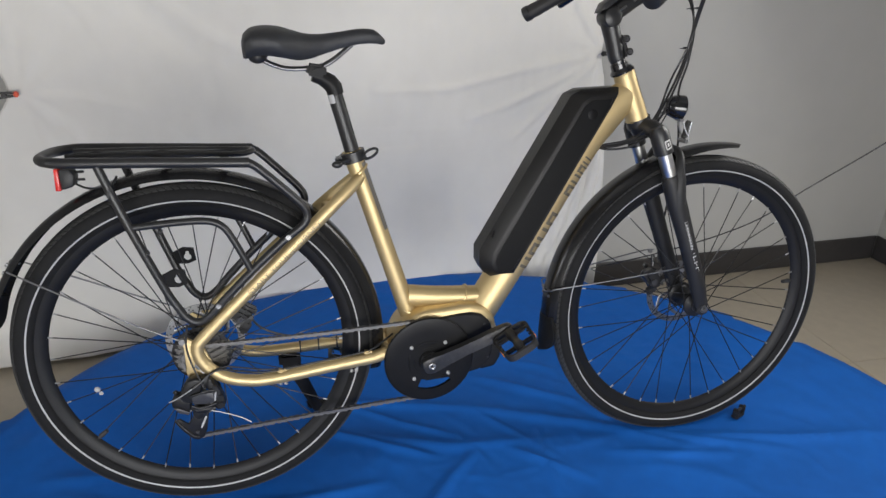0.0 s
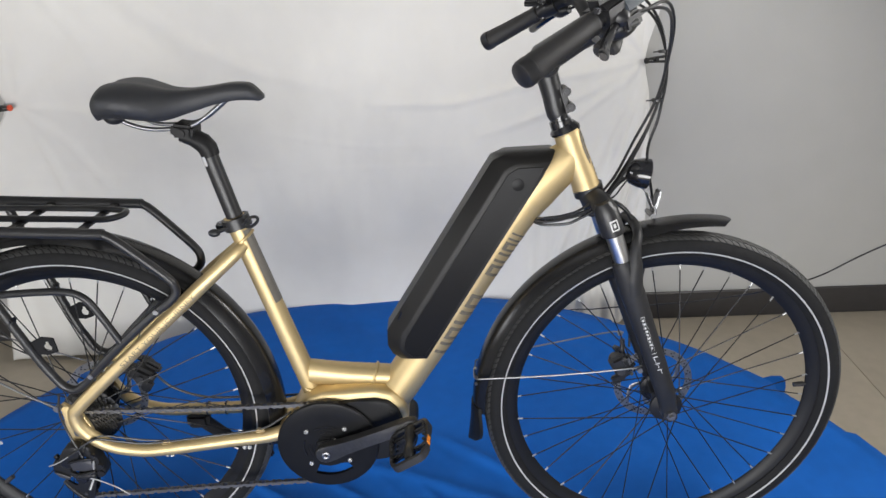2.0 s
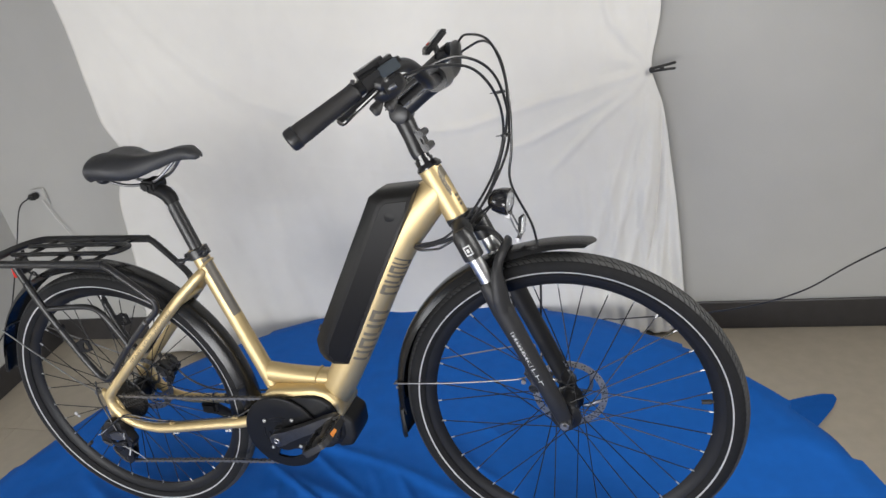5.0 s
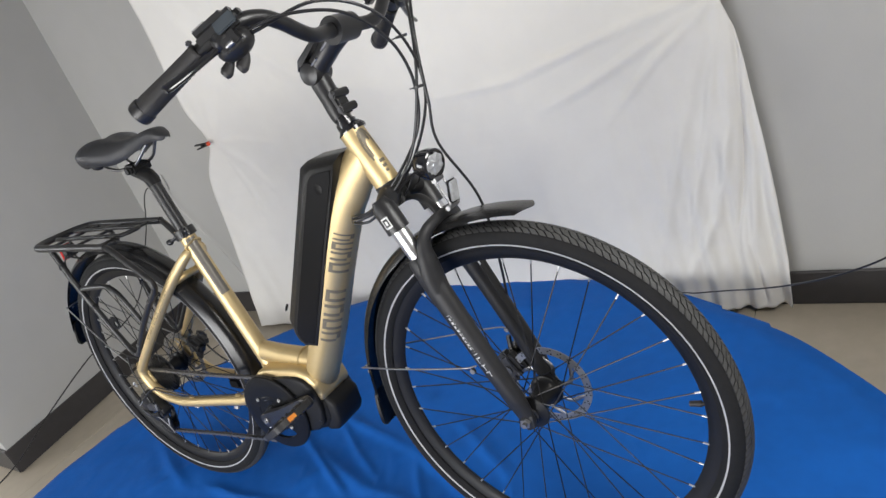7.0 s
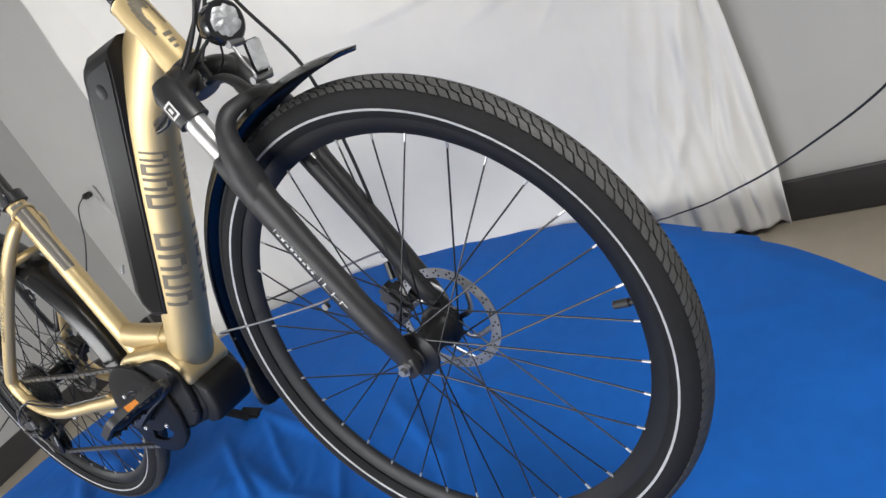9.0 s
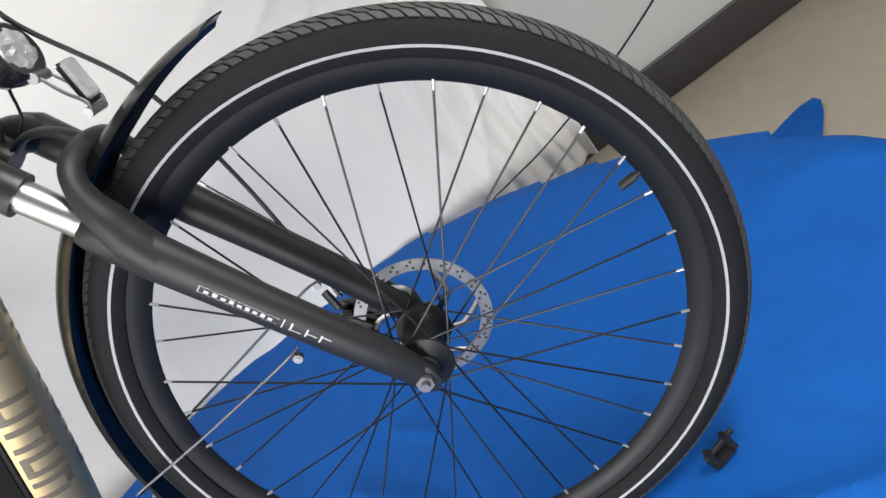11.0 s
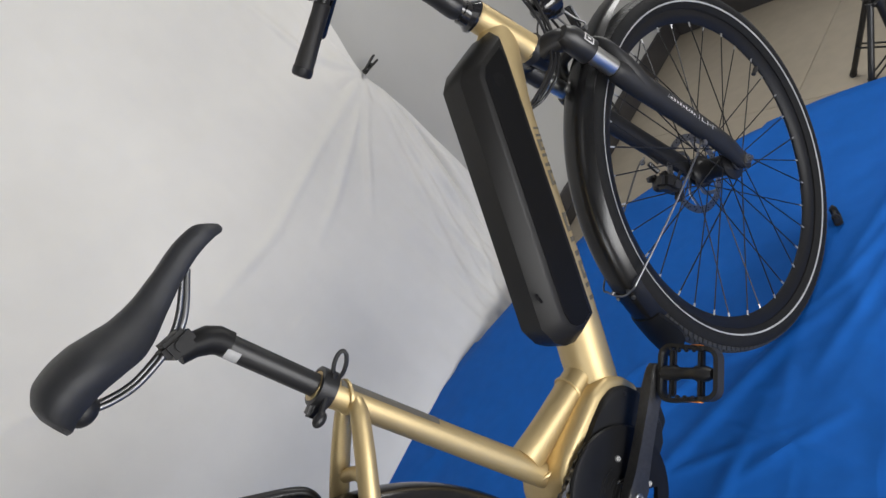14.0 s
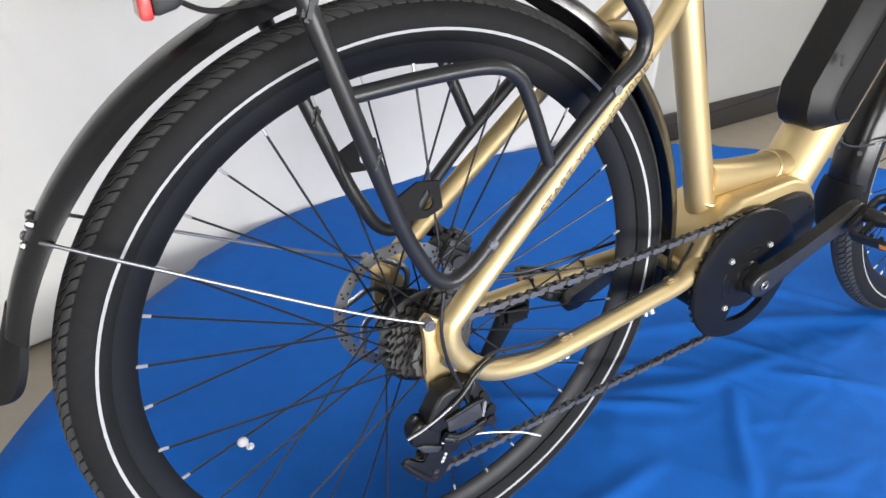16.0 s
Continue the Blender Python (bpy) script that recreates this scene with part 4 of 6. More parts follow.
part("chainring_teeth", bm, CHAIN, ring, "dark steel toothed ring", smooth=False)
for a in (49, 138, 228, 320):
    p = CR + Vector((0.052 * math.cos(radians(a)), -0.0688, 0.052 * math.sin(radians(a))))
    bm = lathe(bmesh.new(), [(0.0023, 0.0008), (0.0023, -0.0022), (0.0030, -0.0028), (0.0040, -0.0022), (0.0043, 0.0008)], p, 16)
    lathe(bm, [(0.0, -0.0006), (0.0023, -0.0006)], p, 10, closed=False)
    part("chainring_bolt", bm, NIPPLE, ring, "bright ring-shaped bolt")


def crank_arm(s, tip):
    a, b = Vector((CR.x, s * 0.086, CR.z)), Vector(tip)
    n = (b - a).length
    ex_ = (b - a).normalized()
    ey_ = (Vector(Y) - ex_ * ex_.y).normalized()
    m = Matrix.Translation(a) @ Matrix((ex_, ey_, ex_.cross(ey_))).transposed().to_4x4()
    up, low = [], []
    for f, h in ((-0.11, 0.006), (-0.095, 0.012), (-0.05, 0.0172), (0.0, 0.0185), (0.07, 0.0172), (0.18, 0.0142), (0.4, 0.0122), (0.65, 0.0120), (0.88, 0.0132), (0.97, 0.0136), (1.03, 0.0120), (1.075, 0.0070)):
        up.append((f * n, h))
        low.append((f * n, -h))
    bm_ = slab(bmesh.new(), up + low[::-1], -0.0085, 0.0085, 0.0045, 3, m)
    arm = part("crank_arm", bm_, CRANK, bike, "satin black crank arm with fine paler speckle")
    bm_ = lathe(bmesh.new(), [(0.003, s * 0.093), (0.003, s * 0.0970), (0.0055, s * 0.0978), (0.0075, s * 0.0970), (0.0080, s * 0.093)], (CR.x, 0, CR.z), 18)
    part("crank_bolt", bm_, STEEL, arm, "bright crank bolt")
    bm_ = rod(bmesh.new(), (CR.x, s * 0.05, CR.z), (CR.x, s * 0.080, CR.z), 0.0165, 20)
    rod(bm_, (CR.x, s * 0.0700, CR.z), (CR.x, s * 0.0765, CR.z), 0.0225, 6)
    part("spindle", bm_, BLACK_SATIN, arm)
    return arm


def pedal(s, at, tilt):
    """A rounded cage round a barrel on the axle, open between them."""
    m = Matrix.Translation(at) @ pose(0, 0, 0, 0, tilt, 0) @ Matrix.Diagonal((0.80, 1.02, 0.84, 1))
    bm_ = bmesh.new()
    rim_ = []
    for cx, cy, d0 in ((0.024, 0.074, 0), (-0.024, 0.074, 90), (-0.030, 0.020, 180), (0.030, 0.020, 270)):
        for k in range(6):
            a = radians(d0 + 18 * k)
            rim_.append((cx + 0.018 * math.cos(a), s * (cy + 0.018 * math.sin(a)), 0))
    ring_rows = []
    for i, p in enumerate(rim_):
        q0, q1 = Vector(rim_[i - 1]), Vector(rim_[(i + 1) % len(rim_)])
        out = (q1 - q0).cross(Vector((0, 0, 1))).normalized()
        ring_rows.append([bm_.verts.new(Vector(p) + out * u + Vector((0, 0, w))) for u, w in ((-0.0035, -0.008), (0.0025, -0.009), (0.0045, -0.006), (0.0045, 0.006), (0.0025, 0.009), (-0.0035, 0.008))])
    for r0, r1 in zip(ring_rows, ring_rows[1:] + ring_rows[:1]):
        for j in range(6):
            bm_.faces.new((r0[j], r0[(j + 1) % 6], r1[(j + 1) % 6], r1[j]))
    for yy in (0.020, 0.066):
        box(bm_, (0, s * yy, 0), (0.082, 0.009, 0.012), 0.003)
    for k in range(5):
        for xx in (-0.041, 0.041):
            for zz in (-0.0105, 0.0105):
                box(bm_, (xx, s * (0.022 + k * 0.0125), zz), (0.006, 0.005, 0.005), 0.001)
    bm_.transform(m)
    p = part("pedal", bm_, BLACK_MATT, bike, "black plastic cage pedal")
    bm_ = lathe(bmesh.new(), [(0.0, -s * 0.014), (0.007, -s * 0.014), (0.008, s * 0.002), (0.013, s * 0.006), (0.014, s * 0.026), (0.010, s * 0.032), (0.010, s * 0.054), (0.0135, s * 0.060), (0.013, s * 0.076), (0.008, s * 0.084), (0.0, s * 0.085)], (0, 0, 0), 20, closed=False)
    bm_.transform(m)
    part("pedal_barrel", bm_, BLACK_SATIN, p)
    for xx in (-0.0470, 0.0470):
        bm_ = box(bmesh.new(), (xx, s * 0.047, 0), (0.003, 0.040, 0.012), 0.001)
        bm_.transform(m)
        part("reflector", bm_, AMBER, p, "amber reflector")
    return p


crank_arm(-1, (0.634, -0.096, 0.366))
pedal(-1, (0.634, -0.108, 0.366), -30)
crank_arm(1, (0.308, 0.096, 0.224))
pedal(1, (0.308, 0.108, 0.224), 20)

# cassette, chain, derailleur
bm = lathe(bmesh.new(), [(0.008, -0.058), (0.016, -0.058), (0.016, -0.024), (0.008, -0.024)], RA, 24)
cassette = part("cassette", bm, DARK_STEEL, bike, "dark steel sprocket cassette")
for k in range(8):
    r = 0.027 + 0.0034 * k
    yy = -0.056 + k * 0.0042
    bm = bmesh.new()
    n = int(r * 2 * math.pi / 0.0127) * 2
    vs = [[], []]
    for i in range(n * 2):
        a = math.pi * i / n
        rr = r + (0.0016 if i % 4 in (0, 1) else -0.0024)
        for q, dy in ((0, -0.0009), (1, 0.0009)):
            vs[q].append(bm.verts.new((RA.x + rr * math.cos(a), yy + dy, RA.z + rr * math.sin(a))))
    m2 = len(vs[0])
    bm.faces.new(vs[0])
    bm.faces.new(vs[1][::-1])
    for i in range(m2):
        bm.faces.new((vs[0][i], vs[1][i], vs[1][(i + 1) % m2], vs[0][(i + 1) % m2]))
    part("sprocket", bm, DARK_STEEL, cassette, smooth=False)
bm = lathe(bmesh.new(), [(0.03, -0.0225), (0.056, -0.0215), (0.058, -0.0205), (0.03, -0.0205)], RA, 36)
part("spoke_guard", bm, BLACK_MATT, cassette)
bm = lathe(bmesh.new(), [(0.010, -0.0600), (0.0215, -0.0600), (0.0225, -0.0590), (0.0225, -0.0570), (0.010, -0.0570)], RA, 30)
lock = part("lockring", bm, BLACK_SATIN, cassette, "black lockring with small white print")
for k in range(8):
    a = radians(60 + 17 * k)
    bm = box(bmesh.new(), (RA.x + 0.0180 * math.cos(a), -0.0603, RA.z + 0.0180 * math.sin(a)), (0.0036, 0.0006, 0.0032), 0, pose(0, 0, 0, 0, 90 - math.degrees(a), 0))
    part("print_bar", bm, WHITE_PRINT, lock)

G1, G2 = Vector((0.006, -0.052, 0.250)), Vector((-0.010, -0.052, 0.197))
line = []
RS, CYC = 0.0325, -0.053
for i in range(13):
    a = radians(252 - 168 * i / 12)
    line.append(Vector((RA.x + RS * math.cos(a), CYC, RA.z + RS * math.sin(a))))
line.append(Vector((0.24, -0.0545, 0.3805)))
for i in range(17):
    a = radians(97 - 190 * i / 16)
    line.append(Vector((CR.x + 0.0895 * math.cos(a), -0.056, CR.z + 0.0895 * math.sin(a))))
line.append(Vector((0.23, -0.054, 0.196)))
for i in range(7):
    a = radians(280 - 190 * i / 6)
    line.append(Vector((G2.x + 0.019 * math.cos(a), G2.y, G2.z + 0.019 * math.sin(a))))
for i in range(5):
    a = radians(-60 + 130 * i / 4)
    line.append(Vector((G1.x + 0.018 * math.cos(a), G1.y, G1.z + 0.018 * math.sin(a))))
line.append(line[0].copy())
acc, pins = 0.0, []
for a, b in zip(line[:-1], line[1:]):
    n = (b - a).length
    while acc <= n:
        pins.append(a.lerp(b, acc / n))
        acc += 0.0127
    acc -= n
bm = bmesh.new()
for p in pins:
    rod(bm, p - Vector((0, 0.0032, 0)), p + Vector((0, 0.0032, 0)), 0.0036, 8)
chain = part("chain", bm, CHAIN, bike, "dark steel roller chain")


def link_plate(off):
    bm_ = bmesh.new()
    for s in (-1, 1):
        out = []
        for i in range(8):
            a = math.pi * (-0.5 + i / 7)
            out.append((0.0127 + 0.0040 * math.cos(a), 0.0040 * math.sin(a)))
        out.append((0.0064, 0.0025))
        for i in range(8):
            a = math.pi * (0.5 + i / 7)
            out.append((0.0040 * math.cos(a), 0.0040 * math.sin(a)))
        out.append((0.0064, -0.0025))
        slab(bm_, out, s * off - 0.0005, s * off + 0.0005)
    return bm_


shared = [None, None]
for i, (a, b) in enumerate(zip(pins[:-1], pins[1:])):
    q = i % 2
    if shared[q] is None:
        ob = part("link", link_plate(0.0020 if q else 0.0040), CHAIN, chain, smooth=False)
        shared[q] = ob.data
    else:
        ob = new("link", shared[q])
        ob.parent = chain
    ex = (b - a).normalized()
    ey = Vector(Y)
    ez = ex.cross(ey).normalized()
    ey = ez.cross(ex)
    ob.matrix_basis = Matrix.Translation(a) @ Matrix((ex, ey, ez)).transposed().to_4x4()

bm = bmesh.new()
slab(bm, [(0.016, 0.326), (0.002, 0.331), (-0.012, 0.327), (-0.022, 0.314), (-0.028, 0.298), (-0.030, 0.288), (-0.018, 0.278), (-0.004, 0.280), (0.006, 0.292), (0.014, 0.308)], -0.094, -0.070, 0.0075, 4)
der = part("derailleur", bm, MECH, bike, "black rear derailleur")
bm = lathe(bmesh.new(), [(0.0, -0.0905), (0.009, -0.0905), (0.0135, -0.0880), (0.0145, -0.0700), (0.0130, -0.0640), (0.0, -0.0640)], (0.021, 0, 0.316), 24, closed=False)
part("mount_knuckle", bm, MECH, der)
bm = lathe(bmesh.new(), [(0.0, -0.0645), (0.0026, -0.0645), (0.0030, -0.0715), (0.0062, -0.0720), (0.0068, -0.0650)], (0.017, 0, 0.336), 14, closed=False)
part("mount_bolt", bm, NIPPLE, der, "bright mounting bolt")
bm = bmesh.new()
slab(bm, [(-0.030, 0.296), (-0.040, 0.297), (-0.047, 0.284), (-0.047, 0.270), (-0.036, 0.259), (-0.020, 0.254), (-0.012, 0.262), (-0.010, 0.278), (-0.018, 0.290)], -0.090, -0.068, 0.005, 3)
slab(bm, [(-0.044, 0.300), (-0.037, 0.304), (-0.033, 0.298), (-0.040, 0.294)], -0.084, -0.076, 0.002, 2)
part("cable_arm", bm, MECH, der)
bm = slab(bmesh.new(), [(-0.044, 0.272), (-0.034, 0.259), (-0.018, 0.253), (-0.014, 0.259), (-0.034, 0.270)], -0.0935, -0.0895, 0.0012, 2)
part("stop_plate", bm, MECH_GREY, der, "dark grey stop plate")
bm = bmesh.new()
slab(bm, [(0.026, 0.331), (0.034, 0.322), (0.041, 0.300), (0.050, 0.286), (0.055, 0.270), (0.048, 0.258), (0.036, 0.256), (0.031, 0.268), (0.031, 0.288), (0.020, 0.312)], -0.0930, -0.0680, 0.004, 3)
for p, r in (((0.046, 0.284), 0.0060), ((0.046, 0.268), 0.0065), ((0.036, 0.308), 0.0048)):
    rod(bm, (p[0], -0.0960, p[1]), (p[0], -0.0900, p[1]), r, 12)
part("knuckle", bm, MECH, der)
bm = slab(bmesh.new(), [(-0.008, 0.293), (0.012, 0.297), (0.032, 0.299), (0.036, 0.278), (0.014, 0.274), (-0.006, 0.276)], -0.0955, -0.0900, 0.0014, 2)
link = part("linkage", bm, MECH_GREY, der, "dark grey parallelogram plate")
bm = bmesh.new()
for line_ in ([(-0.010, -0.0958, 0.294), (0.004, -0.0972, 0.299), (0.020, -0.0972, 0.303), (0.035, -0.0958, 0.303)], [(-0.010, -0.0958, 0.274), (0.004, -0.0972, 0.268), (0.020, -0.0972, 0.270), (0.038, -0.0958, 0.274)]):
    tube(line_, [(0.0030, 0.0026)] * 4, 5, 10, bm=bm)
part("link_rib", bm, MECH, link)
# bright bar laid along the pale right-hand edge of the link plate
bm = box(bmesh.new(), (0.0362, -0.0950, 0.289), (0.0030, 0.0050, 0.020), 0.0010, pose(0, 0, 0, 0, 10, 0))
part("link_pin", bm, NIPPLE, link, "bright edge of the link")
bm = tube([(-0.010, -0.090, 0.266), (0.002, -0.094, 0.262), (0.016, -0.095, 0.263), (0.034, -0.093, 0.262)], [(0.0065, 0.0045)] * 4, 5, 14, Y)
part("screw_block", bm, MECH, der)
for p in ((0.001, -0.0975, 0.264), (0.026, -0.0975, 0.264)):
    bm = lathe(bmesh.new(), [(0.0, -0.0010), (0.0030, -0.0010), (0.0044, 0.0004), (0.0044, 0.0030)], p, 14, closed=False)
    scr = part("limit_screw", bm, MECH_GREY, der)
    bm = bmesh.new()
    for w in (40, 130):
        box(bm, (p[0], p[1] - 0.0012, p[2]), (0.0056, 0.0006, 0.0012), 0, pose(0, 0, 0, 0, w, 0))
    part("cross_slot", bm, BLACK_POWDER, scr)
bm = lathe(bmesh.new(), [(0.0, -0.0890), (0.0105, -0.0880), (0.0125, -0.0850), (0.0125, -0.0560), (0.0, -0.0560)], (0.001, 0, 0.249), 22, closed=False)
part("pivot_knuckle", bm, MECH, der)
bm = bmesh.new()
slab(bm, [(0.016, 0.244), (0.013, 0.222), (0.008, 0.198), (0.002, 0.184), (-0.009, 0.178), (-0.021, 0.183), (-0.034, 0.201), (-0.049, 0.221), (-0.047, 0.230), (-0.040, 0.231), (-0.031, 0.219), (-0.023, 0.215), (-0.018, 0.226), (-0.012, 0.246), (0.003, 0.256)], -0.0670, -0.0625, 0.0016, 2)
slab(bm, [(0.018, 0.250), (0.012, 0.225), (0.006, 0.196), (-0.004, 0.182), (-0.018, 0.183), (-0.026, 0.198), (-0.018, 0.222), (-0.008, 0.252), (0.006, 0.262)], -0.0455, -0.0425, 0.001, 1)
cage = part("cage", bm, MECH, der, "black jockey cage")
bm = tube([(-0.048, -0.0650, 0.227), (-0.040, -0.0655, 0.214), (-0.028, -0.0660, 0.199), (-0.018, -0.0660, 0.188), (-0.008, -0.0655, 0.184)], [(0.0030, 0.0030), (0.0048, 0.0042), (0.0052, 0.0048), (0.0046, 0.0044), (0.003, 0.003)], 5, 12)
part("tail_guard", bm, MECH, cage)
for c in (G1, G2):
    bm = lathe(bmesh.new(), [(0.004, c.y - 0.004), (0.0130, c.y - 0.002), (0.0130, c.y + 0.002), (0.004, c.y + 0.004)], (c.x, 0, c.z), 22)
    for k in range(11):
        a = 2 * math.pi * k / 11
        box(bm, (c.x + 0.0142 * math.cos(a), c.y, c.z + 0.0142 * math.sin(a)), (0.0050, 0.0024, 0.0036), 0, pose(0, 0, 0, 0, -math.degrees(a), 0))
    part("jockey_wheel", bm, BLACK_MATT, der)
    part("jockey_bolt", bolt_head(bmesh.new(), (c.x, -0.0668, c.z), (0, -1, 0), 0.0036, 0.002), MECH_GREY, der)
for k in range(6):
    bm = box(bmesh.new(), (-0.001 + k * 0.0021, -0.0674, 0.2075 + k * 0.0043), (0.0034, 0.001, 0.0034), 0, pose(0, 0, 0, 0, -64, 0))
    part("print_bar", bm, WHITE_PRINT, cage)
bm = tube([(-0.014, -0.092, 0.262), (0.008, -0.096, 0.262), (0.032, -0.098, 0.2585), (0.055, -0.102, 0.252), (0.080, -0.107, 0.243), (0.100, -0.112, 0.232)], 0.0011, 5, 8)
part("cable_end", bm, NIPPLE, der, "bright cable end")
bm = tube([(0.40, -0.030, 0.352), (0.375, -0.040, 0.340), (0.340, -0.052, 0.3285), (0.24, -0.060, 0.3205), (0.158, -0.0655, 0.3145), (0.120, -0.072, 0.318), (0.085, -0.080, 0.330), (0.050, -0.087, 0.341), (0.028, -0.092, 0.334), (0.012, -0.096, 0.322), (-0.004, -0.098, 0.312)], 0.0022, 8, 8)
part("gear_cable", bm, CABLE, bike)
bm = tube([(-0.003, -0.098, 0.3125), (-0.020, -0.096, 0.301), (-0.036, -0.093, 0.291), (-0.051, -0.090, 0.284)], 0.0012, 5, 8)
part("inner_wire", bm, NIPPLE, der, "bare silver gear wire")
bm = tube([(0.160, -0.060, 0.3140), (0.125, -0.066, 0.321), (0.088, -0.074, 0.334), (0.056, -0.080, 0.343), (0.034, -0.084, 0.336), (0.022, -0.086, 0.322)], 0.0018, 6, 8)
part("gear_cable", bm, CABLE, bike)
bm = tube([(0.000, -0.084, 0.440), (-0.006, -0.087, 0.40), (0.000, -0.088, 0.36), (0.012, -0.092, 0.325), (0.020, -0.094, 0.30)], 0.002, 6, 8)
part("sensor_cable", bm, CABLE, bike)
# speed sensor under the left stay, kickstand
bm = box(bmesh.new(), (0.180, 0.062, 0.272), (0.048, 0.026, 0.036), 0.008)
box(bm, (0.180, 0.066, 0.290), (0.034, 0.034, 0.012), 0.004)
stand = part("kickstand", bm, BLACK_POWDER, bike, "black side stand, folded out")
bm = tube([(0.180, 0.068, 0.270), (0.198, 0.12, 0.195), (0.224, 0.195, 0.09), (0.236, 0.236, 0.036)], [(0.018, 0.012), (0.0165, 0.012), (0.014, 0.011), (0.013, 0.010)], 5, 14, Y)
part("leg", bm, BLACK_POWDER, stand)
bm = box(bmesh.new(), (0.241, 0.246, 0.040), (0.065, 0.032, 0.016), 0.006, pose(0, 0, 0, 10, 14, 12))
part("foot", bm, BLACK_POWDER, stand, "black plastic foot")

# --- seat post and saddle ---
bm = tube([(0.352, 0, 0.690), (0.338, 0, 0.730), (0.3065, 0, 0.858)], 0.0145, 0, 22, Y)
post = part("seat_post", bm, BLACK_SATIN, bike, "satin black seat post")
pm = Sweep([(0.3125, 0, 0.834), (0.3068, 0, 0.857)], [0.0145, 0.0145], 0, Y)
part("scale_mark", pm.patch(bmesh.new(), 0.2, 0.9, -165, -105), STRIPE, post, "small silver printed mark")
bm = tube([(0.310, 0, 0.852), (0.306, 0, 0.866), (0.299, 0, 0.875), (0.285, 0, 0.884), (0.268, 0, 0.890)], [(0.0155, 0.0155), (0.0165, 0.017), (0.0165, 0.018), (0.0145, 0.019), (0.013, 0.019)], 0, 16, Y)
box(bm, (0.275, 0, 0.898), (0.036, 0.052, 0.022), 0.005, pose(0, 0, 0, 0, 8, 0))
rod(bm, (0.275, -0.030, 0.896), (0.275, 0.030, 0.896), 0.007, 10)
part("post_head", bm, MOTOR, post)
bm = lathe(bmesh.new(), [(0.0195, -0.011), (0.0245, -0.010), (0.0245, 0.010), (0.0195, 0.011)], (0, 0, 0), 28, axis="z")
box(bm, (-0.028, 0, 0), (0.018, 0.018, 0.018), 0.003)
bm.transform(Matrix.Translation((0.3375, 0, 0.7325)) @ pose(0, 0, 0, 0, -16, 0))
clampo = part("seat_clamp", bm, BLACK_SATIN, bike, "black quick-release seat clamp")
q = [(0.368 + 0.014 * math.cos(a), -0.020 - 0.006 * math.cos(a), 0.739 + 0.008 * math.sin(a) + 0.007 * math.cos(a)) for a in [2 * math.pi * i / 20 for i in range(20)]]
bm = tube(q, 0.0028, 0, 8, closed=True)
rod(bm, (0.305, -0.022, 0.722), (0.357, -0.016, 0.736), 0.004, 8)
ball(bm, (0.303, -0.023, 0.721), 0.009, (1.2, 0.8, 0.8))
part("release_lever", bm, BLACK_SATIN, clampo)
bm = bmesh.new()
sec = [(0.147, 0.046, 0.944, 0.018), (0.153, 0.064, 0.950, 0.026), (0.167, 0.073, 0.956, 0.030), (0.190, 0.077, 0.956, 0.032), (0.215, 0.073, 0.951, 0.034), (0.240, 0.059, 0.943, 0.034), (0.262, 0.043, 0.940, 0.030), (0.290, 0.029, 0.942, 0.025), (0.325, 0.024, 0.947, 0.021), (0.360, 0.022, 0.951, 0.020), (0.388, 0.021, 0.949, 0.019), (0.402, 0.015, 0.942, 0.014), (0.409, 0.007, 0.939, 0.008)]
cs = curve_points([(x, 0, z) for x, _, z, _ in sec], 4)
rows = []
for i, p in enumerate(cs):
    f = i / (len(cs) - 1) * (len(sec) - 1)
    w_ = np.interp(f, range(len(sec)), [q_[1] for q_ in sec])
    h_ = np.interp(f, range(len(sec)), [q_[3] for q_ in sec])
    row = []
    for j in range(32):
        a = 2 * math.pi * j / 32
        ca, sa = math.cos(a), math.sin(a)
        yy = w_ * math.copysign(abs(ca) ** 0.75, ca)
        zz = h_ * (0.82 * sa if sa > 0 else (1.05 + 0.30 * max(0.0, 1 - f / 5)) * sa)
        zz -= 0.10 * h_ * (abs(yy) / max(w_, 1e-4)) ** 2
        if sa < -0.3 and abs(ca) < 0.7:
            zz += 0.55 * h_
        dip = (0.005 + 0.004 * max(0.0, 1 - f / 5)) * math.exp(-((yy / 0.018) ** 2)) if sa > 0.3 else 0.0
        row.append(bm.verts.new((p.x, yy, p.z + zz - dip)))
    rows.append(row)
for r0, r1 in zip(rows[:-1], rows[1:]):
    for j in range(32):
        bm.faces.new((r0[j], r0[(j + 1) % 32], r1[(j + 1) % 32], r1[j]))
bm.faces.new(rows[0])
bm.faces.new(rows[-1][::-1])
saddle = part("saddle", bm, VINYL, bike, "black vinyl saddle with a grooved top")
for s in (-1, 1):
    bm = tube([(0.172, s * 0.030, 0.925), (0.195, s * 0.026, 0.910), (0.225, s * 0.021, 0.900), (0.275, s * 0.021, 0.899), (0.305, s * 0.020, 0.908), (0.345, s * 0.012, 0.934)], 0.0036, 6, 10)
    part("rail", bm, STEEL, saddle, "bright steel saddle rail")
    bm = ball(bmesh.new(), (0.172, s * 0.032, 0.927), 0.014, (1.2, 1.2, 0.9))
    part("rail_socket", bm, BLACK_MATT, saddle)
saddle.matrix_basis = pose(0.275, 0.009, 0.924, 0, -3.4, 0) @ pose(-0.275, 0, -0.920)

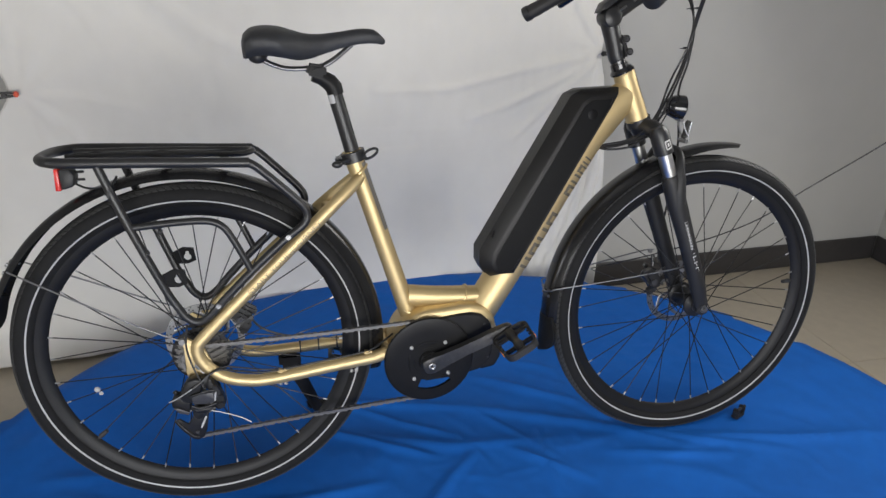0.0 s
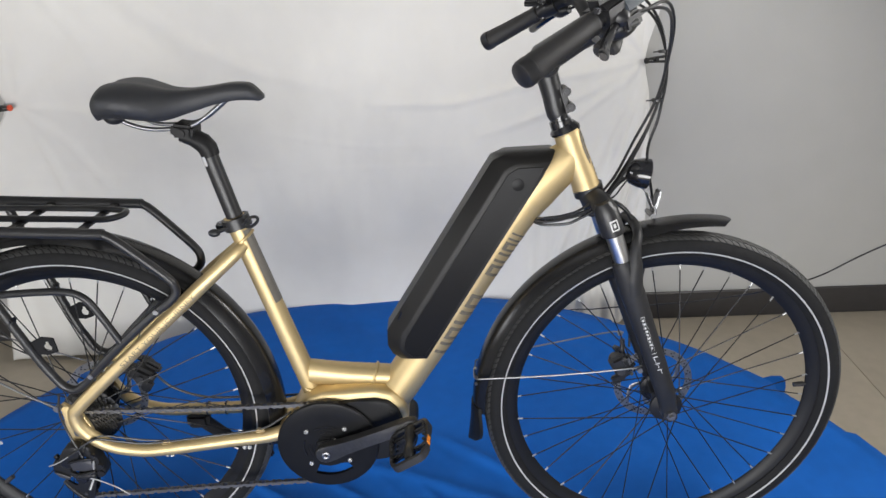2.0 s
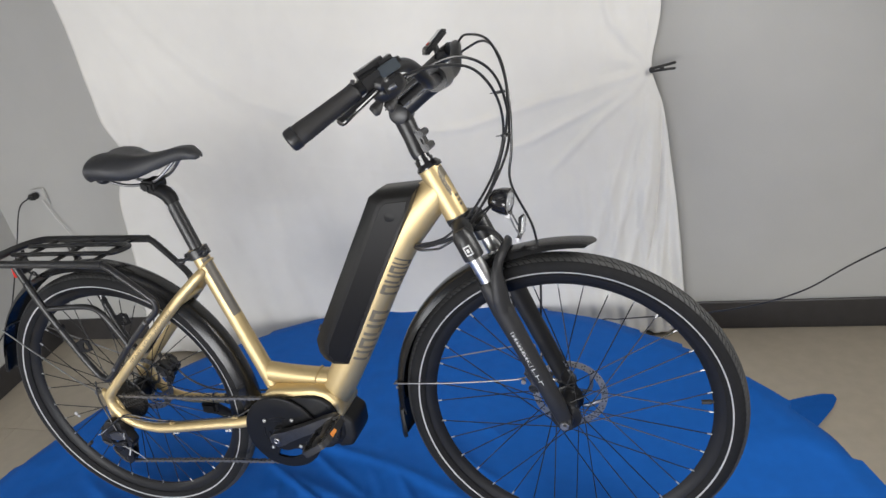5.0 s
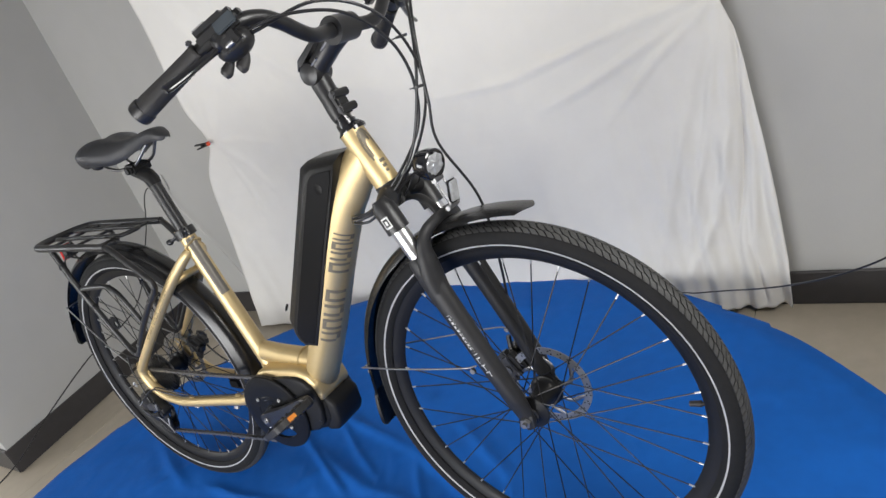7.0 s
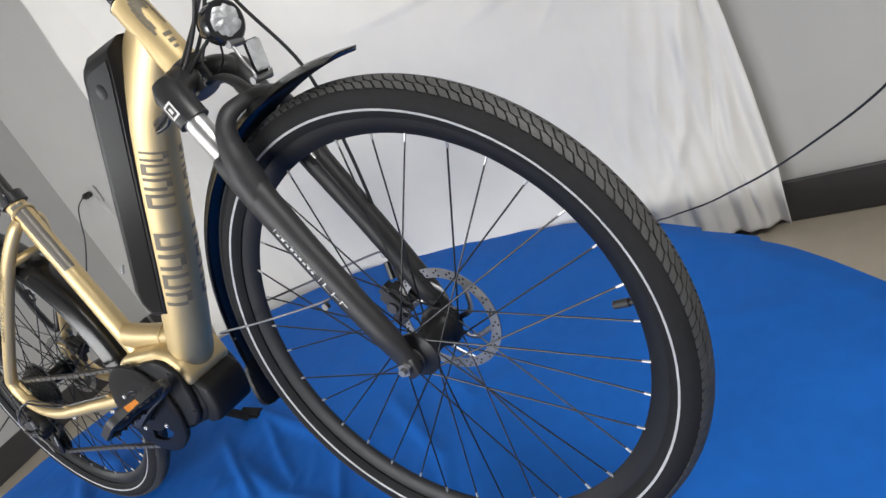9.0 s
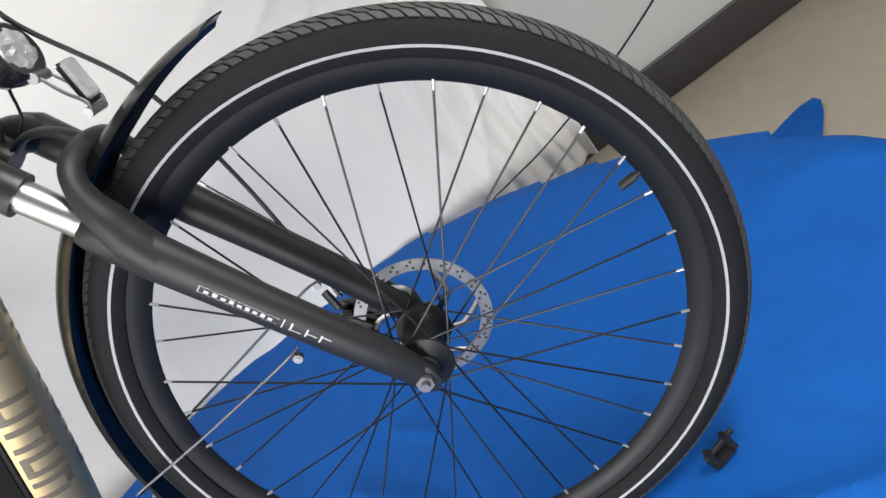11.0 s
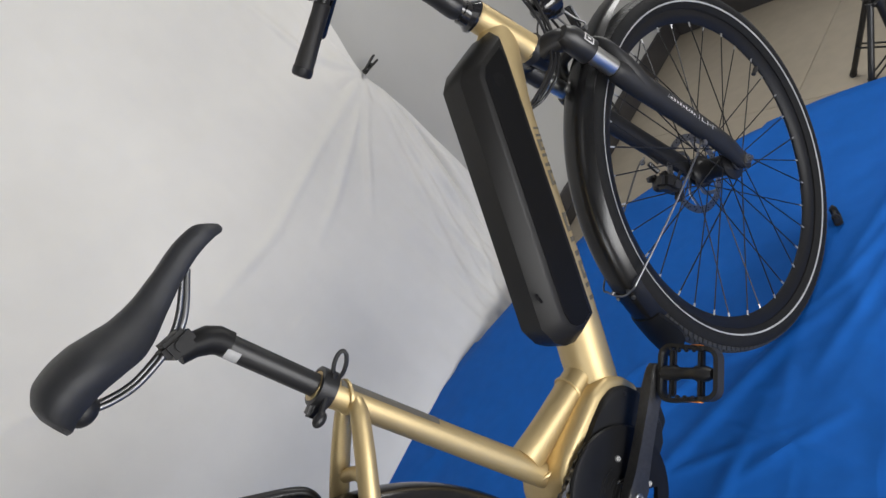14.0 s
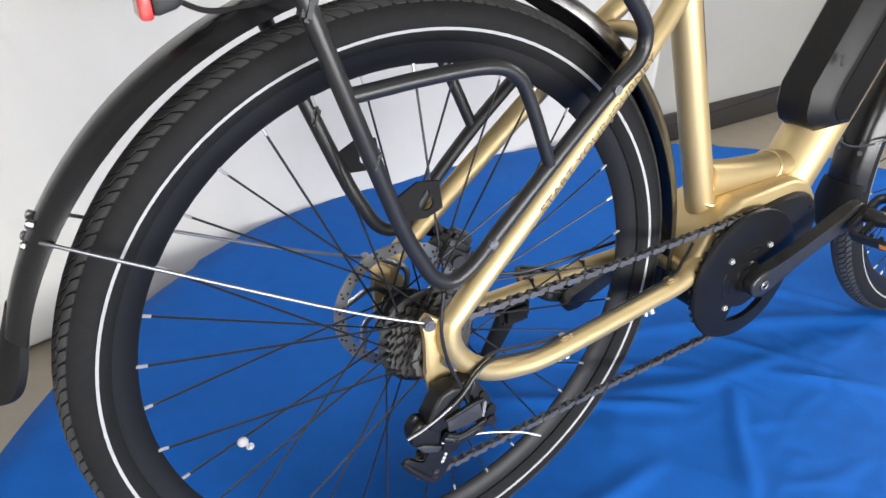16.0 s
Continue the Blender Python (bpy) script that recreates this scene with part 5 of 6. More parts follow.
# --- fork ---
bm = tube([(0.951, 0, 0.786), (0.956, 0, 0.772)], [0.026, 0.026], 0, 26, Y)
tube([(0.956, 0, 0.776), (0.968, 0, 0.745)], [0.022, 0.019], 0, 22, Y, bm)
for s in (-1, 1):
    tube([(0.958, s * 0.012, 0.768), (0.968, s * 0.036, 0.766), (0.974, s * 0.054, 0.756)], [0.020, 0.019, 0.018], 6, 16, None, bm)
    tube([(0.966, s * 0.057, 0.774), (0.972, s * 0.057, 0.760), (0.988, s * 0.057, 0.718)], [(0.013, 0.013), (0.0205, 0.0205), (0.0205, 0.0205)], 0, 22, Y, bm)
crown = part("fork_crown", bm, BLACK_SATIN, bike, "satin black fork crown")
fs = Sweep([(0.966, -0.057, 0.774), (0.972, -0.057, 0.760), (0.988, -0.057, 0.718)], [0.0205, 0.0205, 0.0205], 0, Y)
fr = bmesh.new()
for s0, s1, a0, a1 in ((0.66, 0.69, -119, -81), (0.85, 0.88, -119, -81), (0.69, 0.85, -119, -113), (0.69, 0.85, -87, -81), (0.73, 0.81, -106, -94)):
    fs.patch(fr, s0, s1, a0, a1, 0.0007, 2, 4)
part("crown_mark", fr, WHITE_PRINT, crown, "small white printed square")
for s in (-1, 1):
    bm = tube([(0.984, s * 0.057, 0.728), (1.008, s * 0.057, 0.668), (1.016, s * 0.057, 0.646)], 0.0148, 0, 24, Y)
    part("stanchion", bm, CHROME, bike, "chromed stanchion tube")
    leg = Sweep([(1.006, s * 0.058, 0.668), (1.009, s * 0.058, 0.660), (1.014, s * 0.058, 0.648), (1.030, s * 0.059, 0.607), (1.062, s * 0.059, 0.525), (1.092, s * 0.058, 0.448), (1.112, s * 0.056, 0.395), (1.122, s * 0.054, 0.362), (1.128, s * 0.053, 0.338)],
                [(0.016, 0.016), (0.0185, 0.0185), (0.0200, 0.0195), (0.0220, 0.0190), (0.0195, 0.0175), (0.0190, 0.0165), (0.0185, 0.0150), (0.0165, 0.0110), (0.0130, 0.0080)], 6, Y)
    lo = part("fork_leg", leg.build(bmesh.new(), 24), BLACK_MATT, bike, "matt black fork leg")
    bm = bmesh.new()
    for k in range(9):
        s0 = 0.447 + k * 0.0105
        leg.patch(bm, s0, s0 + 0.006, s * 85, s * 96 if k % 2 else s * 93, 0.0006, 2, 2)
    for s0, s1, a0, a1 in ((0.440, 0.4412, 82, 100), (0.440, 0.545, 81.4, 82.2), (0.440, 0.545, 99.4, 100.2), (0.551, 0.5526, 78, 105)):
        leg.patch(bm, s0, s1, s * a0, s * a1, 0.0006, 4, 2)
    for k in range(3):
        s0 = 0.562 + k * 0.023
        leg.patch(bm, s0, s0 + 0.003, s * 79, s * 103, 0.0006, 2, 3)
        leg.patch(bm, s0 + 0.003, s0 + 0.018, s * (81 + 8 * k), s * (84 + 8 * k), 0.0006, 2, 2)
    part("print_bars", bm, WHITE_PRINT, lo, "small white printed bars")
    bm = rod(bmesh.new(), (FA.x, s * 0.045, FA.z), (FA.x, s * 0.074, FA.z), 0.0048, 12)
    rod(bm, (FA.x, s * 0.061, FA.z), (FA.x, s * 0.068, FA.z), 0.0095, 6)
    part("axle_nut", bm, STEEL, bike, "bright axle nut")
    bm = slab(bmesh.new(), [(FA.x - 0.012, FA.z + 0.012), (FA.x + 0.013, FA.z + 0.012), (FA.x + 0.015, FA.z - 0.012), (FA.x, FA.z - 0.019), (FA.x - 0.013, FA.z - 0.010)], s * 0.056 - 0.0055, s * 0.056 + 0.0055, 0.0025, 2)
    part("fork_dropout", bm, BLACK_MATT, lo)
half = [(1.031, 0.0588, 0.605), (1.0265, 0.0588, 0.634), (1.0265, 0.059, 0.660), (1.027, 0.0585, 0.679), (1.030, 0.055, 0.696), (1.034, 0.045, 0.709), (1.037, 0.026, 0.715)]
bm = tube([(x, -y, z) for x, y, z in half] + [(1.038, 0, 0.717)] + half[::-1],
          [(0.0210, 0.0185), (0.0225, 0.0190), (0.0200, 0.0160), (0.0160, 0.0120), (0.013, 0.009), (0.011, 0.008), (0.010, 0.008), (0.010, 0.008), (0.010, 0.008), (0.011, 0.008), (0.013, 0.009), (0.0160, 0.0120), (0.0200, 0.0160), (0.0225, 0.0190), (0.0210, 0.0185)], 5, 16, (1, 0, 0.35))
tube([(0.972, 0, 0.752), (1.000, 0, 0.754), (1.022, 0, 0.740), (1.037, 0, 0.717)], [(0.004, 0.011)] * 4, 5, 12, Y, bm)
part("fork_arch", bm, BLACK_MATT, bike, "matt black fork brace")


def caliper(name, at, turn):
    bm_ = bmesh.new()
    box(bm_, (0, 0, 0), (0.055, 0.030, 0.034), 0.008)
    box(bm_, (0.01, 0.012, 0.018), (0.036, 0.018, 0.020), 0.005)
    ball(bm_, (-0.008, 0.016, -0.002), 0.014)
    rod(bm_, (-0.024, 0.006, 0.018), (-0.046, 0.010, 0.030), 0.005, 8)
    box(bm_, (0.022, -0.006, -0.016), (0.020, 0.010, 0.028), 0.003)
    m = Matrix.Translation(at) @ turn
    bm_.transform(m)
    c = part(name, bm_, BLACK_SATIN, bike, "black cable disc brake caliper")
    bm_ = slab(bmesh.new(), [(-0.030, 0.010), (-0.012, 0.022), (0.006, 0.020), (0.010, 0.010), (-0.008, 0.006), (-0.026, 0.002)], 0.0260, 0.0310, 0.0015, 2, m)
    part("lever_arm", bm_, MECH_GREY, c)
    bm_ = rod(bmesh.new(), m @ Vector((0.004, -0.019, -0.004)), m @ Vector((0.004, -0.0145, -0.004)), 0.0085, 16)
    part("pad_adjuster", bm_, MECH_GREY, c)
    for p in ((0.02, 0.018, 0.012), (-0.018, 0.018, 0.014)):
        part("caliper_bolt", bolt_head(bmesh.new(), m @ Vector(p), m.to_3x3() @ Vector((0, 1, 0)), 0.004, 0.004), DARK_STEEL, c)
        part("caliper_bolt", bolt_head(bmesh.new(), m @ Vector((p[0], -0.014, p[2])), m.to_3x3() @ Vector((0, -1, 0)), 0.004, 0.003), DARK_STEEL, c)
    return c


caliper("front_caliper", (1.056, 0.052, 0.388), pose(0, 0, 0, 0, 60, 0))
caliper("rear_caliper", (0.085, 0.056, 0.392), pose(0, 0, 0, 0, 35, 0))


# --- mudguards ---
def mudguard(name, c, r, a0, a1, wide, deep, flare=None, label="", beak=0.0):
    """A curved blade round a wheel from a0 to a1 degrees."""
    bm_ = bmesh.new()
    n, m = 56, 9
    rows_ = []
    for i in range(n + 1):
        f = i / n
        a = radians(a0 + (a1 - a0) * f)
        rr = r + (flare(f) if flare else 0.0)
        near = max(0.0, 1 - f / 0.30) if beak else 0.0
        w_ = wide * (1 - 0.07 * near)
        dp = (deep(f) if callable(deep) else deep) * (1 - 0.45 * near)
        row = []
        for j in range(m + 1):
            u = -1 + 2 * j / m
            row.append((rr - dp * abs(u) ** 3.4, u * w_, a + radians(beak * max(0.0, 1 - f / 0.25) * abs(u) ** 1.5)))
        for j in range(m, -1, -1):
            u = -1 + 2 * j / m
            row.append((rr - 0.0018 - (dp - 0.0012) * abs(u) ** 3.4, u * (w_ - 0.0015), a + radians(beak * max(0.0, 1 - f / 0.25) * abs(u) ** 1.5)))
        rows_.append([bm_.verts.new((c[0] + q * math.cos(t), y, c[2] + q * math.sin(t))) for q, y, t in row])
    k = len(rows_[0])
    for r0, r1 in zip(rows_[:-1], rows_[1:]):
        for j in range(k):
            bm_.faces.new((r0[j], r0[(j + 1) % k], r1[(j + 1) % k], r1[j]))
    bm_.faces.new(rows_[0])
    bm_.faces.new(rows_[-1][::-1])
    return part(name, bm_, GUARD, bike, label)


def flap(owner, c, a0, a1, r0, r1, w0, w1):
    """A rubber tongue below a mudguard, curved across and rounded off at its end."""
    bm_ = bmesh.new()
    n, m = 16, 10
    rows_ = []
    for i in range(n + 1):
        f = i / n
        a, rr = radians(a0 + (a1 - a0) * f), r0 + (r1 - r0) * f * f
        w_ = w0 + (w1 - w0) * math.sin(min(f, 0.62) / 0.62 * math.pi / 2)
        w_ *= math.sqrt(max(0.02, 1 - max(0.0, (f - 0.60) / 0.40) ** 2.4))
        lobe = (0.012 + 0.006 * math.sin(min(f, 0.72) / 0.72 * math.pi / 2) ** 2) * math.sqrt(max(0.05, 1 - max(0.0, (f - 0.72) / 0.28) ** 2))
        row = []
        for j in range(m + 1):
            u = -1 + 2 * j / m
            row.append((rr - lobe * abs(u) ** 2.2 + 0.003, u * w_))
        for j in range(m, -1, -1):
            u = -1 + 2 * j / m
            row.append((rr - lobe * abs(u) ** 2.2 - 0.003, u * w_ * 0.95))
        rows_.append([bm_.verts.new((c[0] + q * math.cos(a), y, c[2] + q * math.sin(a))) for q, y in row])
    k = len(rows_[0])
    for ra, rb in zip(rows_[:-1], rows_[1:]):
        for j in range(k):
            bm_.faces.new((ra[j], ra[(j + 1) % k], rb[(j + 1) % k], rb[j]))
    bm_.faces.new(rows_[0])
    bm_.faces.new(rows_[-1][::-1])
    return part("mud_flap", bm_, FLAP, owner, "black rubber mud flap")


rear_guard = mudguard("rear_mudguard", RA, 0.3760, -12, 160, 0.0325, lambda f: 0.0155 + 0.0105 * max(0.0, min(1.0, (0.48 - f) / 0.2)), lambda f: 0.008 * max(0, f - 0.5) / 0.5 - 0.004 * max(0.0, min(1.0, (0.5 - f) / 0.3)), "satin black mudguard")
flap(rear_guard, RA, 157, 170, 0.382, 0.398, 0.027, 0.029)
front_guard = mudguard("front_mudguard", FA, 0.3730, 77, 182, 0.0325, lambda f: 0.0150 + 0.0065 * max(0.0, min(1.0, (f - 0.25) / 0.2)), lambda f: 0.009 * max(0, 0.20 - f) / 0.20, "satin black mudguard", 3.2)
flap(front_guard, FA, 180, 193, 0.373, 0.389, 0.0300, 0.040)


def stay_wire(owner, points):
    part("stay_wire", tube(points, 0.0017, 8, 8), STEEL, owner, "bright wire stay")


ra = radians(147)
ex, ez = RA.x + 0.374 * math.cos(ra), RA.z + 0.374 * math.sin(ra)
stay_wire(rear_guard, [(-0.013, -0.077, 0.404), (-0.10, -0.066, 0.446), (ex + 0.020, -0.036, ez - 0.006), (ex + 0.003, -0.026, ez + 0.001), (ex - 0.004, 0, ez + 0.003), (ex + 0.003, 0.026, ez + 0.001), (ex + 0.020, 0.036, ez - 0.006), (-0.10, 0.066, 0.446), (-0.013, 0.077, 0.404)])
for s in (-1, 1):
    part("stay_bolt", bolt_head(bmesh.new(), (-0.014, s * 0.071, 0.404), (0, s, 0), 0.0062, 0.010), STEEL, rear_guard)
    part("stay_bolt", bolt_head(bmesh.new(), (ex - 0.002, s * 0.010, ez + 0.010), (-0.84, 0, 0.54), 0.004, 0.005), STEEL, rear_guard)
    part("stay_bolt", bolt_head(bmesh.new(), (ex - 0.010, s * 0.010, ez - 0.006), (-0.84, 0, 0.54), 0.004, 0.005), STEEL, rear_guard)
fa_ = radians(171)
ex, ez = FA.x + 0.371 * math.cos(fa_), FA.z + 0.371 * math.sin(fa_)
stay_wire(front_guard, [(1.060, -0.062, 0.458), (1.03, -0.068, 0.455), (0.90, -0.056, 0.437), (ex + 0.016, -0.038, ez + 0.016), (ex, -0.026, ez + 0.008), (ex - 0.004, 0, ez), (ex, 0.026, ez + 0.008), (ex + 0.016, 0.038, ez + 0.016), (0.90, 0.056, 0.437), (1.03, 0.068, 0.455), (1.060, 0.062, 0.458)])
for s in (-1, 1):
    part("stay_bolt", bolt_head(bmesh.new(), (1.055, s * 0.066, 0.452), (0, s, 0), 0.005, 0.006), STEEL, front_guard)
    for dz in (0.006, -0.008):
        part("stay_bolt", bolt_head(bmesh.new(), (ex + 0.001, s * 0.016, ez + dz), (-1, s * 0.4, 0), 0.0038, 0.004), STEEL, front_guard)

# --- luggage rack ---
TB = 0.0078
HW = 0.080
loop = [(0.142, -HW, 0.744), (-0.034, -HW, 0.752), (-0.160, -HW, 0.757), (-0.190, -HW * 0.86, 0.758), (-0.210, -HW * 0.5, 0.758), (-0.214, 0, 0.758), (-0.210, HW * 0.5, 0.758), (-0.190, HW * 0.86, 0.758), (-0.160, HW, 0.757), (-0.034, HW, 0.752), (0.142, HW, 0.744)]
rack = part("luggage_rack", tube(loop, 0.0092, 6, 14), BLACK_SATIN, bike, "satin black tubular luggage rack")
for s in (-1, 1):
    pts = [(0.138, s * HW, 0.745), (0.154, s * 0.079, 0.735), (0.182, s * 0.076, 0.708), (0.227, s * 0.071, 0.661), (0.238, s * 0.068, 0.639), (0.230, s * 0.068, 0.618), (0.190, s * 0.069, 0.588), (0.130, s * 0.071, 0.536), (0.072, s * 0.070, 0.480), (0.045, s * 0.068, 0.451), (0.021, s * 0.066, 0.437), (0.0, s * 0.066, 0.447), (-0.016, s * 0.067, 0.475), (-0.033, s * 0.069, 0.514), (-0.076, s * 0.078, 0.640), (-0.105, s * 0.080, 0.733), (-0.111, s * HW, 0.754)]
    part("side_loop", tube(pts, TB, 6, 12), BLACK_SATIN, rack)
    pts = [(-0.074, s * 0.076, 0.635), (-0.001, s * 0.077, 0.640), (0.055, s * 0.078, 0.640), (0.082, s * 0.078, 0.629), (0.099, s * 0.076, 0.602), (0.127, s * 0.072, 0.535)]
    part("inner_brace", tube(pts, 0.0066, 6, 12), BLACK_SATIN, rack)
    bm = box(bmesh.new(), (-0.096, s * 0.0795, 0.703), (0.020, 0.018, 0.010), 0.003, pose(0, 0, 0, 0, -70, 0))
    part("joint_sleeve", bm, BLACK_MATT, rack)
    bm = box(bmesh.new(), (-0.054, s * 0.0725, 0.580), (0.020, 0.018, 0.008), 0.003, pose(0, 0, 0, 0, -70, 0))
    part("joint_sleeve", bm, BLACK_MATT, rack)
    # hook plate, cut through by a keyhole: two halves round the hole
    arc = [(-0.006 + 0.0075 * math.sin(radians(t)), 0.5275 - 0.0075 * math.cos(radians(t))) for t in range(0, 151, 30)]
    right_half = arc + [(-0.003, 0.540), (-0.003, 0.5475), (0.007, 0.546), (0.010, 0.519), (-0.006, 0.513)]
    left_half = [(-0.012 - x, z) for x, z in arc] + [(-0.009, 0.540), (-0.003, 0.540), (-0.003, 0.5475), (-0.014, 0.549), (-0.040, 0.536), (-0.032, 0.515), (-0.006, 0.513)]
    bm = bmesh.new()
    for half_ in (right_half, left_half):
        slab(bm, half_, s * 0.068 - 0.0015, s * 0.068 + 0.0015)
    part("hook_plate", bm, BLACK_POWDER, rack, "flat hook plate with a keyhole", smooth=False)
    bm = bolt_head(bmesh.new(), (0.200, s * 0.071, 0.597), (0, s, 0), 0.005, 0.008)
    part("rack_bolt", bm, STEEL, rack)
    bm = bolt_head(bmesh.new(), (0.060, s * 0.070, 0.470), (0, s, 0), 0.005, 0.008)
    part("rack_bolt", bm, STEEL, rack)
for x in (-0.135, -0.02, 0.095):
    bm = box(bmesh.new(), (x, 0, 0.753 - (x + 0.135) * 0.035), (0.016, 2 * HW - 0.006, 0.005), 0.0015)
    part("cross_bar", bm, BLACK_SATIN, rack)
inner = [(-0.172, -0.026, 0.759), (-0.05, -0.028, 0.757), (0.080, -0.028, 0.753), (0.118, -0.026, 0.751), (0.138, -0.018, 0.752), (0.146, 0, 0.753), (0.138, 0.018, 0.752), (0.118, 0.026, 0.751), (0.080, 0.028, 0.753), (-0.05, 0.028, 0.757), (-0.172, 0.026, 0.759)]
part("spring_hoop", tube(inner, 0.0055, 6, 10), BLACK_SATIN, rack)
# tail light
bm = slab(bmesh.new(), [(-0.190, 0.737), (-0.172, 0.737), (-0.164, 0.724), (-0.168, 0.704), (-0.190, 0.698)], -0.024, 0.010, 0.005, 2)
tail = part("tail_light", bm, BLACK_MATT, bike, "small rear lamp with a red lens")
bm = slab(bmesh.new(), [(-0.197, 0.738), (-0.189, 0.738), (-0.189, 0.697), (-0.199, 0.697)], -0.025, 0.011, 0.003, 2)
part("lens", bm, RED, tail, "red lens")
bm = rod(bmesh.new(), (-0.168, 0, 0.735), (-0.168, 0, 0.760), 0.004, 8)
for z in (0.714, 0.728):
    rod(bm, (-0.170, -0.006, z), (-0.152, -0.006, z), 0.0025, 8)
part("bracket", bm, BLACK_MATT, tail)
bm = tube([(-0.172, -0.006, 0.708), (-0.150, -0.010, 0.698), (-0.122, -0.02, 0.700), (-0.096, -0.045, 0.712), (-0.086, -0.062, 0.726), (-0.094, -0.074, 0.700), (-0.075, -0.079, 0.65), (-0.050, -0.076, 0.575)], 0.0022, 6, 8)
part("tail_cable", bm, CABLE, tail)

# --- head lamp and reflector ---
lm = Matrix.Translation((1.046, 0.0, 0.806)) @ pose(0, 0, 0, 0, 8, -9)
bm = lathe(bmesh.new(), [(0.0, -0.030), (0.012, -0.029), (0.021, -0.020), (0.026, -0.004), (0.0265, 0.010), (0.024, 0.012), (0.0, 0.009)], (0, 0, 0), 32, closed=False, axis="x")
bm.transform(lm)
lamp = part("head_lamp", bm, BLACK_GLOSS, bike, "round black head lamp")
bm = bmesh.new()
rnd = random.Random(5)
rings_ = []
for k, (r_, x_) in enumerate(((0.006, 0.0135), (0.0125, 0.0128), (0.0185, 0.0118), (0.0242, 0.0105))):
    ring_ = []
    for j in range(16):
        a = 2 * math.pi * (j + 0.5 * (k % 2)) / 16
        ring_.append(bm.verts.new((x_ + (rnd.uniform(-0.0016, 0.0012) if k < 3 else 0.0), r_ * math.cos(a), r_ * math.sin(a))))
    rings_.append(ring_)
bm.faces.new(rings_[0])
for ra_, rb_ in zip(rings_[:-1], rings_[1:]):
    for j in range(16):
        bm.faces.new((ra_[j], rb_[j], rb_[(j + 1) % 16]))
        bm.faces.new((ra_[j], rb_[(j + 1) % 16], ra_[(j + 1) % 16]))
bm.transform(lm)
part("lens", bm, LENS, lamp, "faceted clear lens", smooth=False)
bm = bmesh.new()
for s in (-1, 1):
    tube([(1.056, s * 0.010, 0.776), (1.063, s * 0.012, 0.756), (1.072, s * 0.014, 0.738), (1.066, s * 0.012, 0.728)], 0.0018, 5, 8, None, bm)
rod(bm, (1.066, -0.016, 0.732), (1.066, 0.016, 0.732), 0.0045, 12)
rod(bm, (1.052, -0.012, 0.780), (1.052, 0.012, 0.780), 0.005, 12)
part("lamp_bracket", bm, STEEL, lamp, "bent wire bracket")
bm = box(bmesh.new(), (1.0775, 0, 0.757), (0.0045, 0.019, 0.036), 0.0018, pose(0, 0, 0, 0, 10, -14))
refl = part("front_reflector", bm, LENS, lamp, "clear rectangular reflector")
bm = box(bmesh.new(), (1.0728, 0.0012, 0.756), (0.006, 0.022, 0.041), 0.0025, pose(0, 0, 0, 0, 10, -14))
part("reflector_back", bm, BLACK_MATT, refl)

for y0 in (-0.006, 0.008):
    bm = tube([(1.022, y0, 0.800), (1.010, y0 * 2, 0.788), (0.998, y0 * 2.5, 0.772), (0.986, y0 * 2, 0.762)], 0.0015, 6, 8)
    part("lamp_cable", bm, CABLE, lamp)

# --- stem, handlebar and controls ---
bm = tube([(0.9095, 0, 0.885), (0.908, 0, 0.890), (0.905, 0, 0.898)], [(0.0255, 0.0255), (0.0260, 0.0260), (0.0195, 0.0195)], 0, 26, Y)
tube([(0.905, 0, 0.888), (0.900, 0, 0.906)], 0.0185, 0, 24, Y, bm)
stem = part("stem", bm, BLACK_GLOSS, bike, "adjustable black handlebar stem")
bm = tube([(0.902, 0, 0.898), (0.896, 0, 0.920)], 0.0155, 0, 22, Y)
quill = part("quill", bm, BLACK_GLOSS, stem)
qs = Sweep([(0.902, 0, 0.898), (0.896, 0, 0.920)], [0.0155, 0.0155], 0, Y)
for k in range(4):
    part("print_bar", qs.patch(bmesh.new(), 0.70, 0.95, -130 + 14 * k, -124 + 14 * k), STRIPE, quill)
bm = tube([(0.898, 0, 0.914), (0.894, 0, 0.922), (0.888, 0, 0.950), (0.880, 0, 0.982), (0.878, 0, 1.000)], [(0.0172, 0.0175), (0.0172, 0.0180), (0.0175, 0.0185), (0.0185, 0.0195), (0.0205, 0.0210)], 6, 22, Y)
lathe(bm, [(0.0, -0.0240), (0.012, -0.0237), (0.0185, -0.0210), (0.0210, -0.0150), (0.0210, 0.0150), (0.0185, 0.0210), (0.012, 0.0237), (0.0, 0.0240)], (0.878, 0, 0.998), 28, closed=False)
part("stem_body", bm, BLACK_SATIN, stem)
bm = tube([(0.872, 0, 0.996), (0.892, 0, 1.008), (0.930, 0, 1.030), (0.962, 0, 1.048)], [(0.019, 0.021), (0.018, 0.020), (0.018, 0.019), (0.021, 0.024)], 6, 18, Y)
rod(bm, (0.962, -0.026, 1.048), (0.962, 0.026, 1.048), 0.0225, 24)
slab(bm, [(0.850, 1.006), (0.862, 1.016), (0.935, 1.056), (0.955, 1.066), (0.945, 1.070), (0.860, 1.026)], -0.016, 0.016, 0.003, 2)
part("stem_arm", bm, BLACK_SATIN, stem)
bm = bmesh.new()
box(bm, (0.906, 0, 0.940), (0.014, 0.030, 0.046), 0.004, pose(0, 0, 0, 0, -16, 0))
for z in (0.928, 0.954):
    rod(bm, (0.916 - (z - 0.928) * 0.28, -0.019, z), (0.916 - (z - 0.928) * 0.28, 0.019, z), 0.0075, 14)
part("clamp_lug", bm, BLACK_SATIN, stem)
